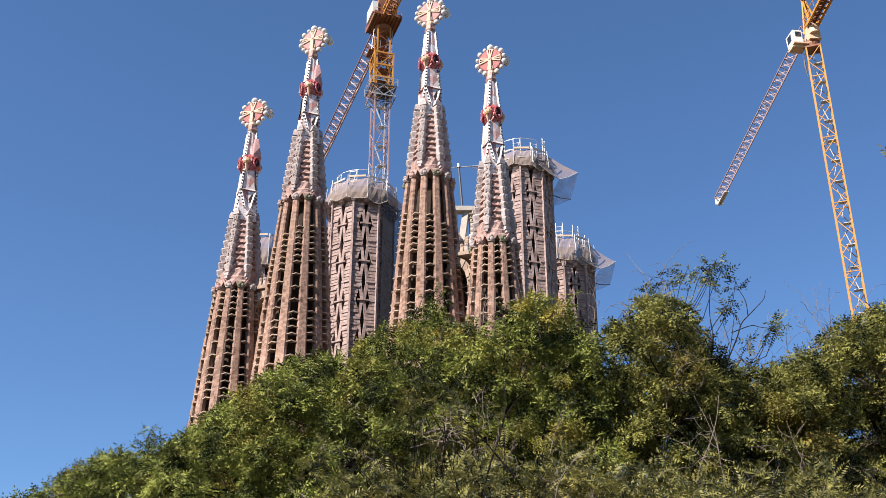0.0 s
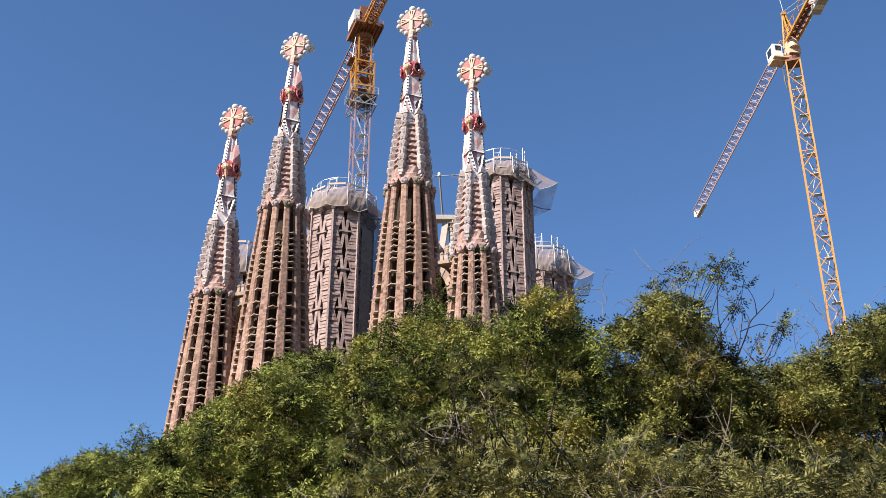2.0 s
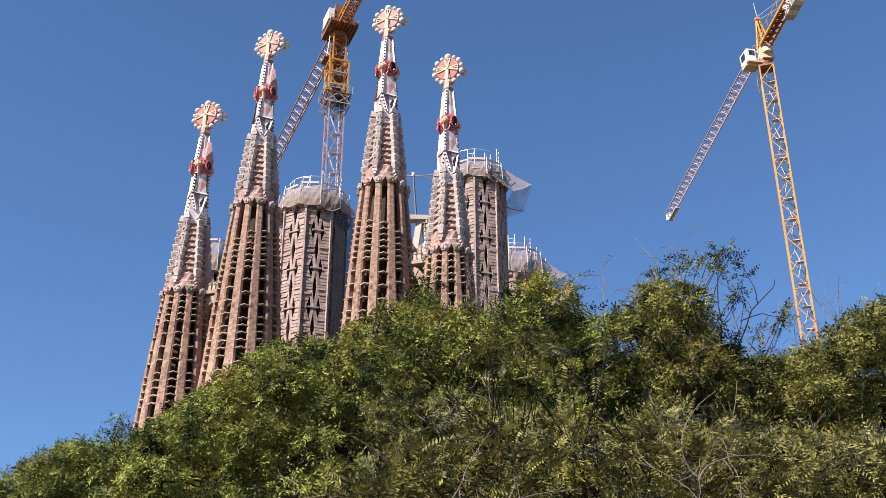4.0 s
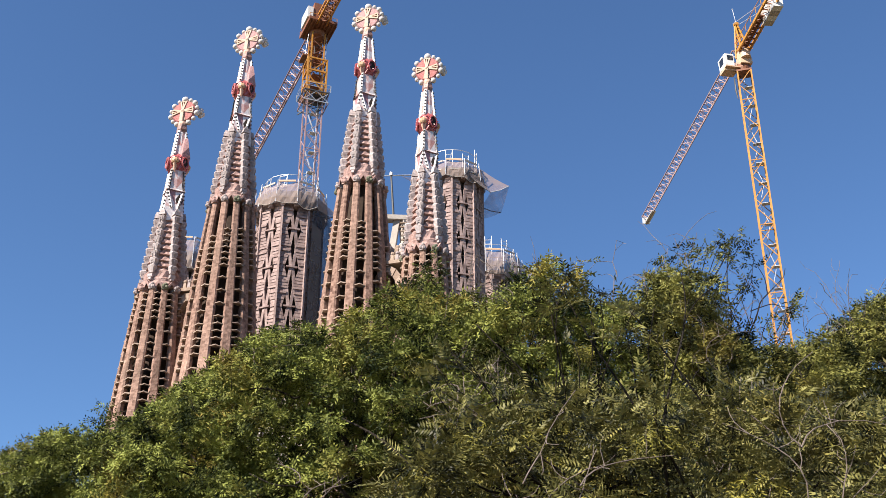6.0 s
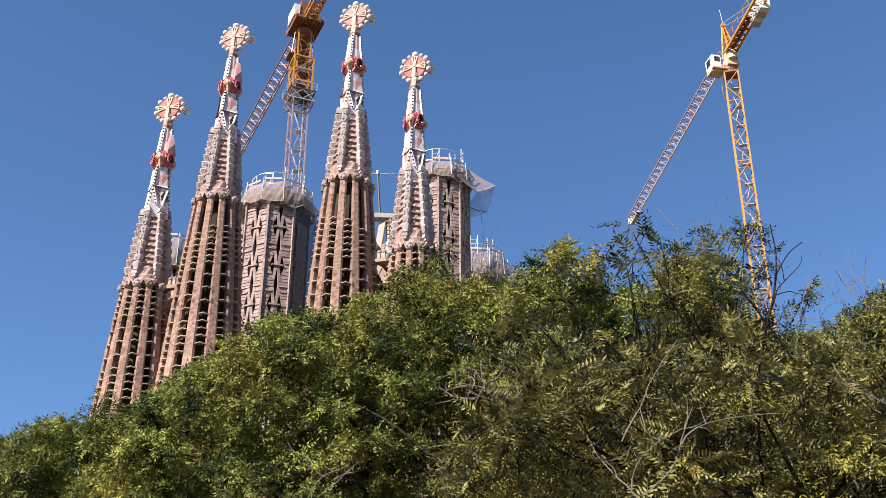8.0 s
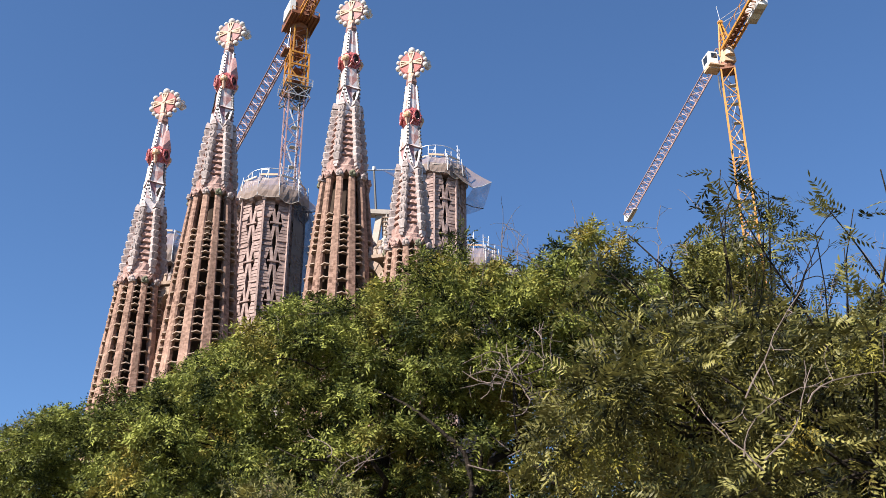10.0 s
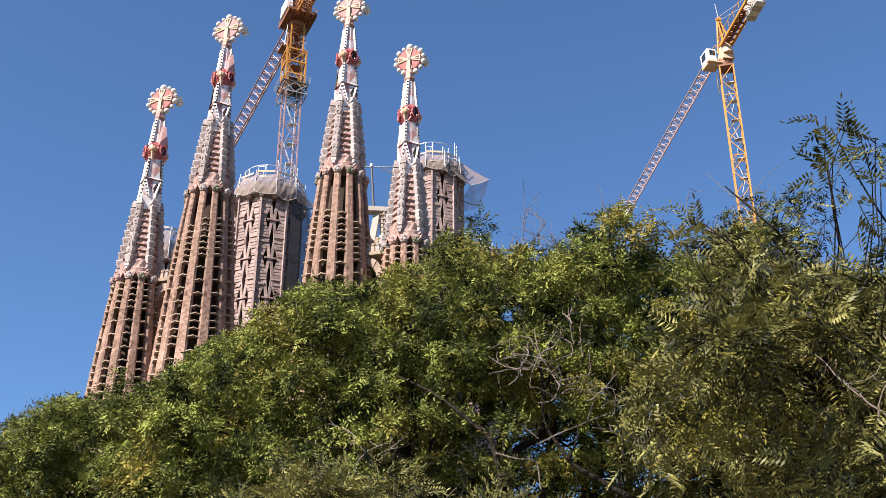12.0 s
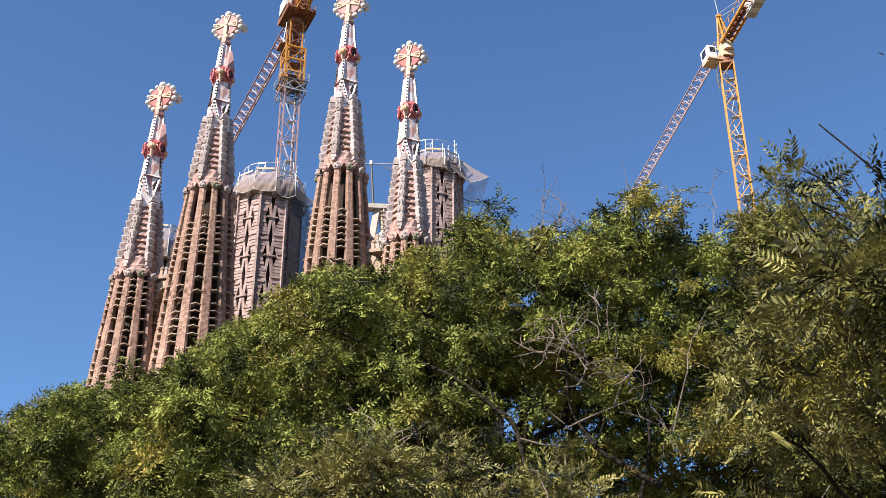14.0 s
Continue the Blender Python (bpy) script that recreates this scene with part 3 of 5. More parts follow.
    part("cross", s.mesh("cross", GOLD), disc, None, "ochre gold cross with ribbed arms")
    bm_big, bm_small = Shape(), Shape()
    bm_big.ball((0, 0, 0), 0.44, 0, 12, 8)
    bm_small.ball((0, 0, 0), 0.34, 0, 10, 7)
    bm_big, bm_small = bm_big.mesh("ball", BALL, True), bm_small.mesh("ball", BALL, True)
    for j in range(14):
        a = 2 * math.pi * j / 14
        if j == 7:
            continue
        me = bm_small if j % 2 else bm_big
        part("ball", me, disc, Matrix.Translation((2.2 * math.sin(a), 2.2 * math.cos(a), 0)) @ Matrix.Scale(1.3 if j == 0 else 1.0, 4))
    for p in ((2.35, 0.1, -0.6), (2.2, -0.35, -1.0), (2.25, 0.5, -0.95), (2.3, 0.05, -1.35)):
        part("ball", bm_big, disc, Matrix.Translation(p))
    s = Shape()
    s.ball((0, 0, 0), 0.5, 0, 10, 7)
    part("ball", s.mesh("ball", PINK, True), disc, Matrix.Translation((0, -2.15, 0.3)))
    return root


TALL = "tall tapering brown sandstone bell tower with open slots and mosaic finial"
SHORT = "shorter tapering brown sandstone bell tower, slots louvred to the spire"
tower_in = build_bell_tower(pose(-2.05, 139.1, 0, 0, 0, FACADE), 80.2, 7.3, 0.28, TALL, DUSTYROSE, 1.0)
tower_in2 = build_bell_tower(pose(-21.15, 146.3, 0, 0, 0, FACADE), 80.2, 5.4, 0.28, TALL, DUSTYROSE, -1.0, 0, 22)
tower_out = build_bell_tower(pose(-30.62, 150.0, 0, 0, 0, FACADE), 67.5, 1.2, 1.3, SHORT, ROSE, -0.1, 2, 22)
tower_out2 = build_bell_tower(pose(7.1, 135.2, 0, 0, 0, FACADE) @ Matrix.Diagonal((0.92, 0.92, 1.006, 1)), 67.5, 1.2, 0.45, SHORT, ROSE, 0.1, 2)
# the two towers away from the cranes carry a rosy shell beside the neck
s = Shape()
s.lathe([(0.75, 19.3), (0.95, 20.1), (0.82, 21.6), (0.45, 23.2), (0.1, 23.7)], 6, 0, 0.3, wobble=lambda a, z: 1 + 0.15 * math.sin(3 * a + z))
shell = s.mesh("shell", DUSTYROSE)
for t_, z_ in ((tower_in2, 82.23), (tower_out, 70.55)):
    part("shell", shell, t_, Matrix.Translation((0.85, 0.1, z_)), "rosy mosaic shell")


# ---- transept between the towers ----
def build_transept():
    root = thing("transept_facade", pose(-11.6, 144.0, 0, 0, 0, FACADE), "pale stone transept front with gable, colonnade and bridges", "church facade")
    s = Shape()
    s.box((0, 4, 20), (42, 10, 40))
    part("wall", s.mesh("wall", STONE), root)
    s = Shape()
    s.add([(-9, -1, 40), (9, -1, 40), (9, 7, 40), (-9, 7, 40), (-7, -0.5, 46), (7, -0.5, 46), (7, 7, 46), (-7, 7, 46), (0, -1, 52.5), (0, 7, 52.5)],
          [(0, 1, 5, 4), (1, 2, 6, 5), (2, 3, 7, 6), (3, 0, 4, 7), (4, 5, 8), (6, 7, 9), (5, 6, 9, 8), (7, 4, 8, 9)])
    part("gable", s.mesh("gable", CONCRETE), root)
    s = Shape()
    s.tube([(0, 0, 0), (0, 0, 3), (0, 0, 6.6)], [0.45, 0.3, 0.42], 8)
    col = s.mesh("column", CONCRETE)
    for i in range(11):
        x = -8.5 + 1.7 * i
        part("column", col, root, pose(x, -2.2, 39.6 + 0.55 * (8.5 - abs(x)), 0, 0, 0))
    s = Shape()
    for sx in (-1, 1):
        s.beam((sx * 10, -2.2, 45.2), (0, -2.2, 52.0), 1.5, 1.2)
    part("pediment", s.mesh("pediment", CONCRETE), root, None, "sloping pale stone cornice")
    for sx in (-1, 1):
        s = Shape()
        for dz, w, h in ((0, 3.6, 0.9), (1.2, 2.6, 1.2), (2.4, 1.6, 1.2)):
            s.box((sx * 15.6, -4.4, 40.5 + dz), (w, 1.2, h), top=0.85)
        part("pinnacle_block", s.mesh("pinnacle_block", CONCRETE), root)
    # arched bridges between each outer and inner tower
    for sx in (-1, 1):
        bridge = part("bridge", Shape().mesh("bridge", STONE), root, Matrix.Translation((sx * 15.2, 0, 0)), "arched stone bridge between two towers")
        n = 9
        for i in range(n):
            s = Shape()
            a0, a1 = math.pi * (i + 0.03) / n, math.pi * (i + 0.97) / n
            proud = -1.6 - 0.10 * (i % 2)
            q = [(1.45 * math.cos(a), 62.6 + 3.1 * math.sin(a)) for a in (a0, a1)]
            o = [(2.5 * math.cos(a), 62.6 + 4.3 * math.sin(a)) for a in (a0, a1)]
            v = [(x, y, z) for y in (proud, 1.6) for x, z in (q[0], o[0], o[1], q[1])]
            s.add(v, [(0, 1, 2, 3), (7, 6, 5, 4), (1, 5, 6, 2), (0, 3, 7, 4), (0, 4, 5, 1), (2, 6, 7, 3)])
            part("voussoir", s.mesh("voussoir", SLAB), bridge)
        # added plate, coloured dark to give the shade under the arch
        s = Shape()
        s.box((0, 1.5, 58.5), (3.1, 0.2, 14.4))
        part("dark_recess", s.mesh("dark_recess", INNER), bridge, None, "dark plate closing the arch, coloured as its shade")
        for x in (-2.05, 2.05):
            s = Shape()
            s.box((x, 0, 51.6), (1.1, 3.2, 22))
            part("pier", s.mesh("pier", STONE), bridge)
        s = Shape()
        s.box((0, 0, 67.4), (5.4, 3.8, 0.5))
        part("deck", s.mesh("deck", SLAB), bridge)
        for k in range(7):
            s = Shape()
            s.box((0, 0, 0), (0.5, 0.5, 0.9), top=0.7)
            s.ball((0, 0, 0.62), 0.3, 0, 7, 5)
            part("carved_stone", s.mesh("carved_stone", GREY if k % 2 else SLAB), bridge, pose(-2.1 + 0.7 * k, -1.6, 68.08))
    return root


build_transept()


def build_roof_stones():
    """Carved stones and concrete trestle on the transept roof, seen between two towers."""
    root = thing("roof_trestle", pose(3.3, 155.0, 0), "pale concrete trestle with carved stones on the church roof", "trestle")
    s = Shape()
    s.box((-0.1, 0, 84.0), (5.0, 1.6, 0.75))
    part("beam", s.mesh("beam", CONCRETE), root)
    for x0, x1, w in ((-1.6, -1.15, 0.6), (0.4, -0.75, 0.6), (1.45, 2.0, 1.3)):
        s = Shape()
        s.beam((x0, 0, 83.8), (x1, 0.4, 75), w, 1.0)
        part("leg", s.mesh("leg", CONCRETE), root)
    for k in range(7):
        s = Shape()
        s.box((1.5 + 0.06 * k, -0.66, 83.0 - 0.75 * k), (1.35, 0.3, 0.2))
        part("ledge", s.mesh("ledge", SLAB), root)
    rnd = random.Random(5)
    for j in range(26):
        s = Shape()
        x, z = rnd.uniform(-2.2, 2.6), rnd.uniform(74.6, 78.0)
        for i in range(3):
            s.ball((rnd.uniform(-0.35, 0.35), rnd.uniform(-0.3, 0.3), i * 0.55 - 0.5), rnd.uniform(0.45, 0.75), 0, 7, 5)
        part("carved_stone", s.mesh("carved_stone", (GREY, SLAB, CONCRETE)[j % 3]), root, Matrix.Translation((x, -1.2 + rnd.uniform(-0.6, 0.6), z)))
    s = Shape()
    s.box((0.3, 0.9, 37), (6.0, 3, 76))
    part("pier", s.mesh("pier", NEWSTONE), root)
    hoist = thing("roof_hoist", pose(2.8, 155.0, 83.6), "thin dark post with pale cross pole on the roof", "hoist")
    s = Shape()
    s.tube([(0.35, 0, 0), (-0.25, 0, 8.4)], [0.2, 0.16], 8)
    part("post", s.mesh("post", DARKSTEEL), hoist)
    s = Shape()
    s.tube([(-2.6, -0.2, 8.0), (4.6, 0.3, 8.9)], [0.09, 0.09], 6)
    s.tube([(-0.25, 0, 8.3), (-0.25, 0, 8.9)], [0.28, 0.28], 8)
    part("pole", s.mesh("pole", STEEL), hoist)


build_roof_stones()


# ---- unfinished towers behind ----
def panel_shapes(width, z0, z1, period, phase):
    """One face of an unfinished tower: striped jambs round lozenge openings, and the mullions in them."""
    jambs, bars = {-1: Shape(), 1: Shape()}, []

    def gap(z):
        u = ((z - phase) / period) % 1.0
        return 0.30 + (width * 0.215) * (1 - abs(2 * u - 1))

    z, i, half = z0, 0, width / 2 - 0.12
    while z < z1:
        h = 0.46 + 0.12 * math.sin(i * 2.9) if i % 2 else 0.14
        zz = min(z + h, z1)
        y = 0.07 * math.sin(i * 1.7) - 0.03 if i % 2 else 0.06
        for sx in (-1, 1):
            a, b = gap(z) * sx, gap(zz) * sx
            y += 0.05 * math.sin(i * 5.3 + sx * 2.1)
            o = half * sx
            v = [(a, y, z), (o, y, z), (o, y, zz), (b, y, zz), (a, 0.75, z), (o, 0.75, z), (o, 0.75, zz), (b, 0.75, zz)]
            f = [(0, 1, 2, 3), (4, 7, 6, 5), (0, 3, 7, 4), (3, 2, 6, 7), (1, 0, 4, 5)]
            jambs[sx].add(v, f if sx > 0 else [tuple(reversed(q)) for q in f])
        z, i = zz, i + 1
    n0, n1 = int((z0 - phase) / period) - 1, int((z1 - phase) / period) + 1
    for n in range(n0, n1 + 1):
        c = phase + (n + 0.5) * period
        if c - period / 2 < z0 or c + period / 2 > z1:
            continue
        x = Shape()
        bars.append(x)
        # crossing mullions with a knot
        for sx in (-1, 1):
            x.beam((sx * 0.62, 0.15, c - period * 0.49), (sx * 0.17, 0.1, c), 0.28, 0.5)
            x.beam((sx * 0.17, 0.1, c), (sx * 0.62, 0.15, c + period * 0.49), 0.28, 0.5)
        x.box((0, 0.02, c), (1.9, 0.55, 0.26))
    return jambs, bars


def build_new_tower(m, top, radius, net_low, net_high, net_flare, skirt, rail_top, low=40.0, right_scaffold=False, waist=5.0, label="unfinished grey-pink stone tower wrapped with netting on top"):
    root = thing("unfinished_tower", m, label, "church tower", "unfinished towers")
    width = 2 * radius * math.sin(radians(22.5))
    ap = radius * math.cos(radians(22.5))
    s = Shape()
    s.lathe([(radius, 0), (radius, low)], 8, phase=radians(22.5))
    part("lower_shaft", s.mesh("lower_shaft", NEWSTONE), root)
    # core behind the tracery, coloured dark as shade
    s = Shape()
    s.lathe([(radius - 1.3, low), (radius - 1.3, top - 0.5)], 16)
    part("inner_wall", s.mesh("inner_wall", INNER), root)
    jam, bar = panel_shapes(width, low, top, 7.2, top - waist - 7.2 * 6.5)
    jm, bm_ = [jam[k].mesh("jamb", NEWSTONE) for k in (-1, 1)], [x.mesh("tracery", NEWSTONE) for x in bar]
    rib = Shape()
    rib.box((0, 0.25, (low + top) / 2), (0.34, 0.9, top - low))
    rib = rib.mesh("corner_rib", NEWSTONE)
    for i in range(8):
        for side in jm:
            part("jamb", side, root, radial(45 * i, ap, 0))
        for x in bm_:
            part("tracery", x, root, radial(45 * i, ap, 0))
        part("corner_rib", rib, root, radial(45 * i + 22.5, radius + 0.12, 0))
    s = Shape()
    s.lathe([(radius - 0.8, top - 1.4), (radius + 0.2, top - 0.7), (radius + 0.3, top), (radius - 1, top + 0.3)], 24, wobble=lambda a, z: 1 + 0.02 * math.sin(9 * a))
    part("corbel", s.mesh("corbel", NEWSTONE), root)
    corb = Shape()
    corb.box((0, 0, 0), (0.7, 0.6, 1.0), top=1.3)
    corb = corb.mesh("corbel_stone", NEWSTONE)
    for i in range(16):
        part("corbel_stone", corb, root, radial(22.5 * i, radius + 0.05, top - 0.9))
    s = Shape()
    s.lathe([(radius + 0.5, top + 0.3), (radius + 0.5, top + 0.5)], 16)
    part("work_deck", s.mesh("work_deck", CONCRETE), root)
    # netting round the deck: it hangs in swags between its poles, with a corded rim
    swag = lambda a: abs(math.sin(5.5 * a))
    drape = lambda a, z: 1 - 0.036 * swag(a) ** 1.5 + 0.009 * math.sin(23 * a + 2.5 * z)
    wide, span = radius + net_flare, net_high - net_low
    for name, m_net, rows in (("thick", NET, ((wide + 0.30, 0.0), (wide + 0.34, 0.22), (wide + 0.12, 0.5))), ("thin", NETTAN, ((wide + 0.12, 0.5), (wide - 0.35 * net_flare - 0.1, 0.78), (radius - 0.15, 1.0)))):
        s = Shape()
        s.lathe([(r, net_low + span * u) for r, u in rows], 66, cap=False, wobble=drape)
        for k, (x, y, z) in enumerate(s.v):
            a, u = math.atan2(x, -y), rows[k // 66][1]
            fold = 0.35 * math.sin(3 * a + 1.0) + 0.2 * math.sin(7 * a)
            s.v[k] = (x, y, z - (0.5 * swag(a) + fold) * (1 - u) ** 2 - 0.6 * swag(a) * u ** 3)
        if name == "thick":
            hem = s.v[:66] + s.v[:1]
        part("net_band", s.mesh("net_band", m_net), root, None, "pale woven debris net" if name == "thick" else "thin tan debris net")
    s = Shape()
    s.tube(hem, [0.07] * len(hem), 4)
    part("net_rim", s.mesh("net_rim", CONCRETE), root, None, "pale corded hem")
    for i in range(11):
        s = Shape()
        a = 2 * math.pi * i / 11
        x, y = (radius + 0.55) * math.sin(a), -(radius + 0.55) * math.cos(a)
        s.tube([(x * 1.06, y * 1.06, net_low), (x, y, net_high)], [0.07, 0.07], 5)
        part("net_pole", s.mesh("net_pole", STEEL), root)
    for k in range(10):
        s = Shape()
        a0, a1 = 2 * math.pi * k / 10 + 0.05, 2 * math.pi * (k + 0.9) / 10
        p, q = [((radius + 0.12) * math.sin(a), -(radius + 0.12) * math.cos(a), net_high - 0.1 - 0.15 * (k % 3)) for a in (a0, a1)]
        s.beam(p, q, 0.14, 0.34)
        part("plank", s.mesh("plank", TAN if k % 4 == 1 else CONCRETE), root)
    # scaffold frames on the deck
    rnd = random.Random(int(top))
    for i in range(9):
        s = Shape()
        a = 2 * math.pi * i / 9 + 0.2
        h = rail_top - top - rnd.choice((0, 0.4, 1.6, 2.2))
        for da in (-0.14, 0.14):
            x, y = (radius - 0.9) * math.sin(a + da), -(radius - 0.9) * math.cos(a + da)
            s.tube([(x, y, top + 0.4), (x, y, top + h)], [0.075, 0.075], 5)
        p = [((radius - 0.9) * math.sin(a + da), -(radius - 0.9) * math.cos(a + da)) for da in (-0.14, 0.14)]
        z = top + 1.6
        while z < top + h:
            s.tube([(*p[0], z), (*p[1], z)], [0.06, 0.06], 5)
            z += 0.9
        s.tube([(*p[0], top + 1), (*p[1], top + h - 0.2)], [0.05, 0.05], 5)
        part("scaffold_frame", s.mesh("scaffold_frame", STEEL), root)
    for zz in (0.45, 0.78):
        s, n = Shape(), 20
        for i in range(n):
            a0, a1 = 2 * math.pi * i / n, 2 * math.pi * (i + 1) / n
            z = top + (rail_top - top) * zz
            s.tube([((radius - 0.9) * math.sin(a), -(radius - 0.9) * math.cos(a), z) for a in (a0, a1)], [0.06, 0.06], 5)
        part("guard_rail", s.mesh("guard_rail", STEEL), root)
    # catch net that leans outwards on poles; skirt holds its corners, turned against the tower's own turn
    if skirt:
        back = m.to_3x3().inverted()
        inner_top, tip, tip_low, low_corner, inner_low, front, front_low, front_top = (back @ Vector(p) for p in skirt)

        def sheet(corners, sag, mat, label):
            """A slack sheet of net between corners."""
            s, n, k = Shape(), len(corners), 4
            mid = sum(corners, Vector()) / n + Vector((0, 0, -sag))
            rim = [corners[i].lerp(corners[(i + 1) % n], j / k) + Vector((0, 0, -0.5 * sag * math.sin(math.pi * j / k))) for i in range(n) for j in range(k)]
            s.add([*rim, *(p.lerp(mid, 0.5) for p in rim), mid], [(i, (i + 1) % (n * k), n * k + (i + 1) % (n * k), n * k + i) for i in range(n * k)] + [(n * k + i, n * k + (i + 1) % (n * k), 2 * n * k) for i in range(n * k)])
            part("catch_net", s.mesh("catch_net", mat, True), root, None, label)

        sheet([inner_top, tip, front], 0.5, NETTAN, "slack tan catch net")
        sheet([inner_top, front, front_low, front_top], 0.3, NETTAN, "slack tan catch net")
        sheet([front, tip, tip_low, low_corner, inner_low], 0.4, NETTHIN, "thin pale catch net spread on poles")
        for a, b, mat in ((inner_low, tip_low, DARKSTEEL), (front, tip, STEEL), (front_low, front, CONCRETE)):
            s = Shape()
            s.tube([a, a.lerp(b, 0.5) - Vector((0, 0, 0.25)), b], [0.09, 0.08, 0.07], 6)
            part("net_pole", s.mesh("net_pole", mat), root)
    if right_scaffold:
        s, nt = Shape(), Shape()
        back = m.to_3x3().inverted()
        plan = ((4.1, -4.7), (5.8, -3.7), (7.0, -2.0), (7.4, 0.6), (7.4, 3.8))
        for x, y in plan[:4]:
            s.tube([back @ Vector((x, y - 0.15, low)), back @ Vector((x, y - 0.15, top - 1))], [0.07, 0.07], 5)
        z = low
        while z < top - 2:
            for k, ((x0, y0), (x1, y1)) in enumerate(zip(plan[:4], plan[1:4])):
                s.tube([back @ Vector((x0, y0 - 0.15, z)), back @ Vector((x1, y1 - 0.15, z))], [0.06, 0.06], 5)
                s.tube([back @ Vector((x0, y0 - 0.15, z)), back @ Vector((x1, y1 - 0.15, z + 1.9))], [0.045, 0.045], 4)
            z += 1.9
        for (x0, y0), (x1, y1) in zip(plan, plan[1:]):
            nt.add([back @ Vector(p) for p in ((x0, y0, low), (x1, y1, low), (x1, y1, top - 1.2), (x0, y0, top - 1.2))], [(0, 1, 2, 3)])
        part("side_net", nt.mesh("side_net", NETBLUE), root, None, "dark grey scaffold net")
    return root


build_new_tower(pose(-14.6, 174, 0, 0, 0, 13), 94.2, 5.75, 93.4, 98.0, 0.6, ((4.95, -2.0, 96.6), (8.3, -0.8, 94.3), (8.2, -0.6, 94.0), (5.1, 0.0, 93.2), (5.3, -0.6, 93.5), (5.2, -2.5, 92.9), (3.72, -4.9, 93.0), (3.6, -4.9, 95.3)), 101.2, right_scaffold=True, waist=5.5, label="unfinished grey-pink stone tower, netted on top, scaffold along one side")
side_catch = build_new_tower(pose(14.9, 182, 0, 0, 0, 16), 106.0, 5.6, 105.0, 108.8, 0.35, ((5.5, -1.5, 109.0), (10.75, -1.0, 106.0), (9.22, 0.0, 100.7), (5.34, 1.0, 99.65), (5.33, 0.5, 102.05), (6.83, -3.5, 103.05), (2.93, -5.6, 104.95), (2.45, -5.4, 107.5)), 112.8, waist=6.4, label="tallest unfinished stone tower with tan net and outspread catch net")
build_new_tower(pose(24.6, 202.6, 0, 0, 0, 16), 95.1, 5.8, 95.2, 100.6, 0.4, ((5.8, -1.5, 100.0), (10.5, -1.0, 97.0), (9.2, 0.0, 92.3), (5.5, 0.5, 91.0), (5.5, 0.5, 93.0), (6.8, -3.5, 94.2), (3.0, -5.6, 95.4), (2.5, -5.4, 98.2)), 103.9)
build_new_tower(pose(-36.0, 200, 0, 0, 0, 16), 94.0, 5.5, 93.0, 99.6, 0.5, None, 100.6)

# a slack net from the tallest unfinished tower towards the bell tower before it
s = Shape()
back = side_catch.matrix_basis.inverted()
s.add([back @ Vector(p) for p in ((4.85, 178, 105.5), (9.4, 181, 106.6), (9.4, 180.5, 104.4), (7.0, 178, 104.5))], [(0, 1, 2, 3)])
part("catch_net", s.mesh("catch_net", NETTHIN), side_catch)


# ---- tower cranes ----
def lattice(a, b, side, depth, bays, leg, brace, kinds):
    """Legs and braces of a square truss from a to b, as separate shapes: a list of legs and one bracing."""
    a, b = Vector(a), Vector(b)
    t = (b - a).normalized()
    ux = t.cross(Vector((0, 1, 0)) if abs(t.z) > 0.8 else Vector((0, 0, 1))).normalized()
    uy = ux.cross(t)
    cs = [ux * sx * side / 2 + uy * sy * depth / 2 for sx, sy in ((-1, -1), (1, -1), (1, 1), (-1, 1))] if kinds == 4 else \
        [ux * -side / 2 - uy * depth / 2, ux * side / 2 - uy * depth / 2, uy * depth / 2]
    legs = []
    for c in cs:
        s = Shape()
        s.beam(a + c, b + c, leg)
        legs.append(s)
    br, n = Shape(), len(cs)
    for i in range(bays):
        p, q = a.lerp(b, i / bays), a.lerp(b, (i + 1) / bays)
        for j in range(n):
            c, d = cs[j], cs[(j + 1) % n]
            mid = p.lerp(q, 0.5)
            br.beam(p + c, mid + d, brace)
            br.beam(mid + d, q + c, brace)
            if i % 2 == 0:
                br.beam(p + c, p + d, brace)
    return legs, br


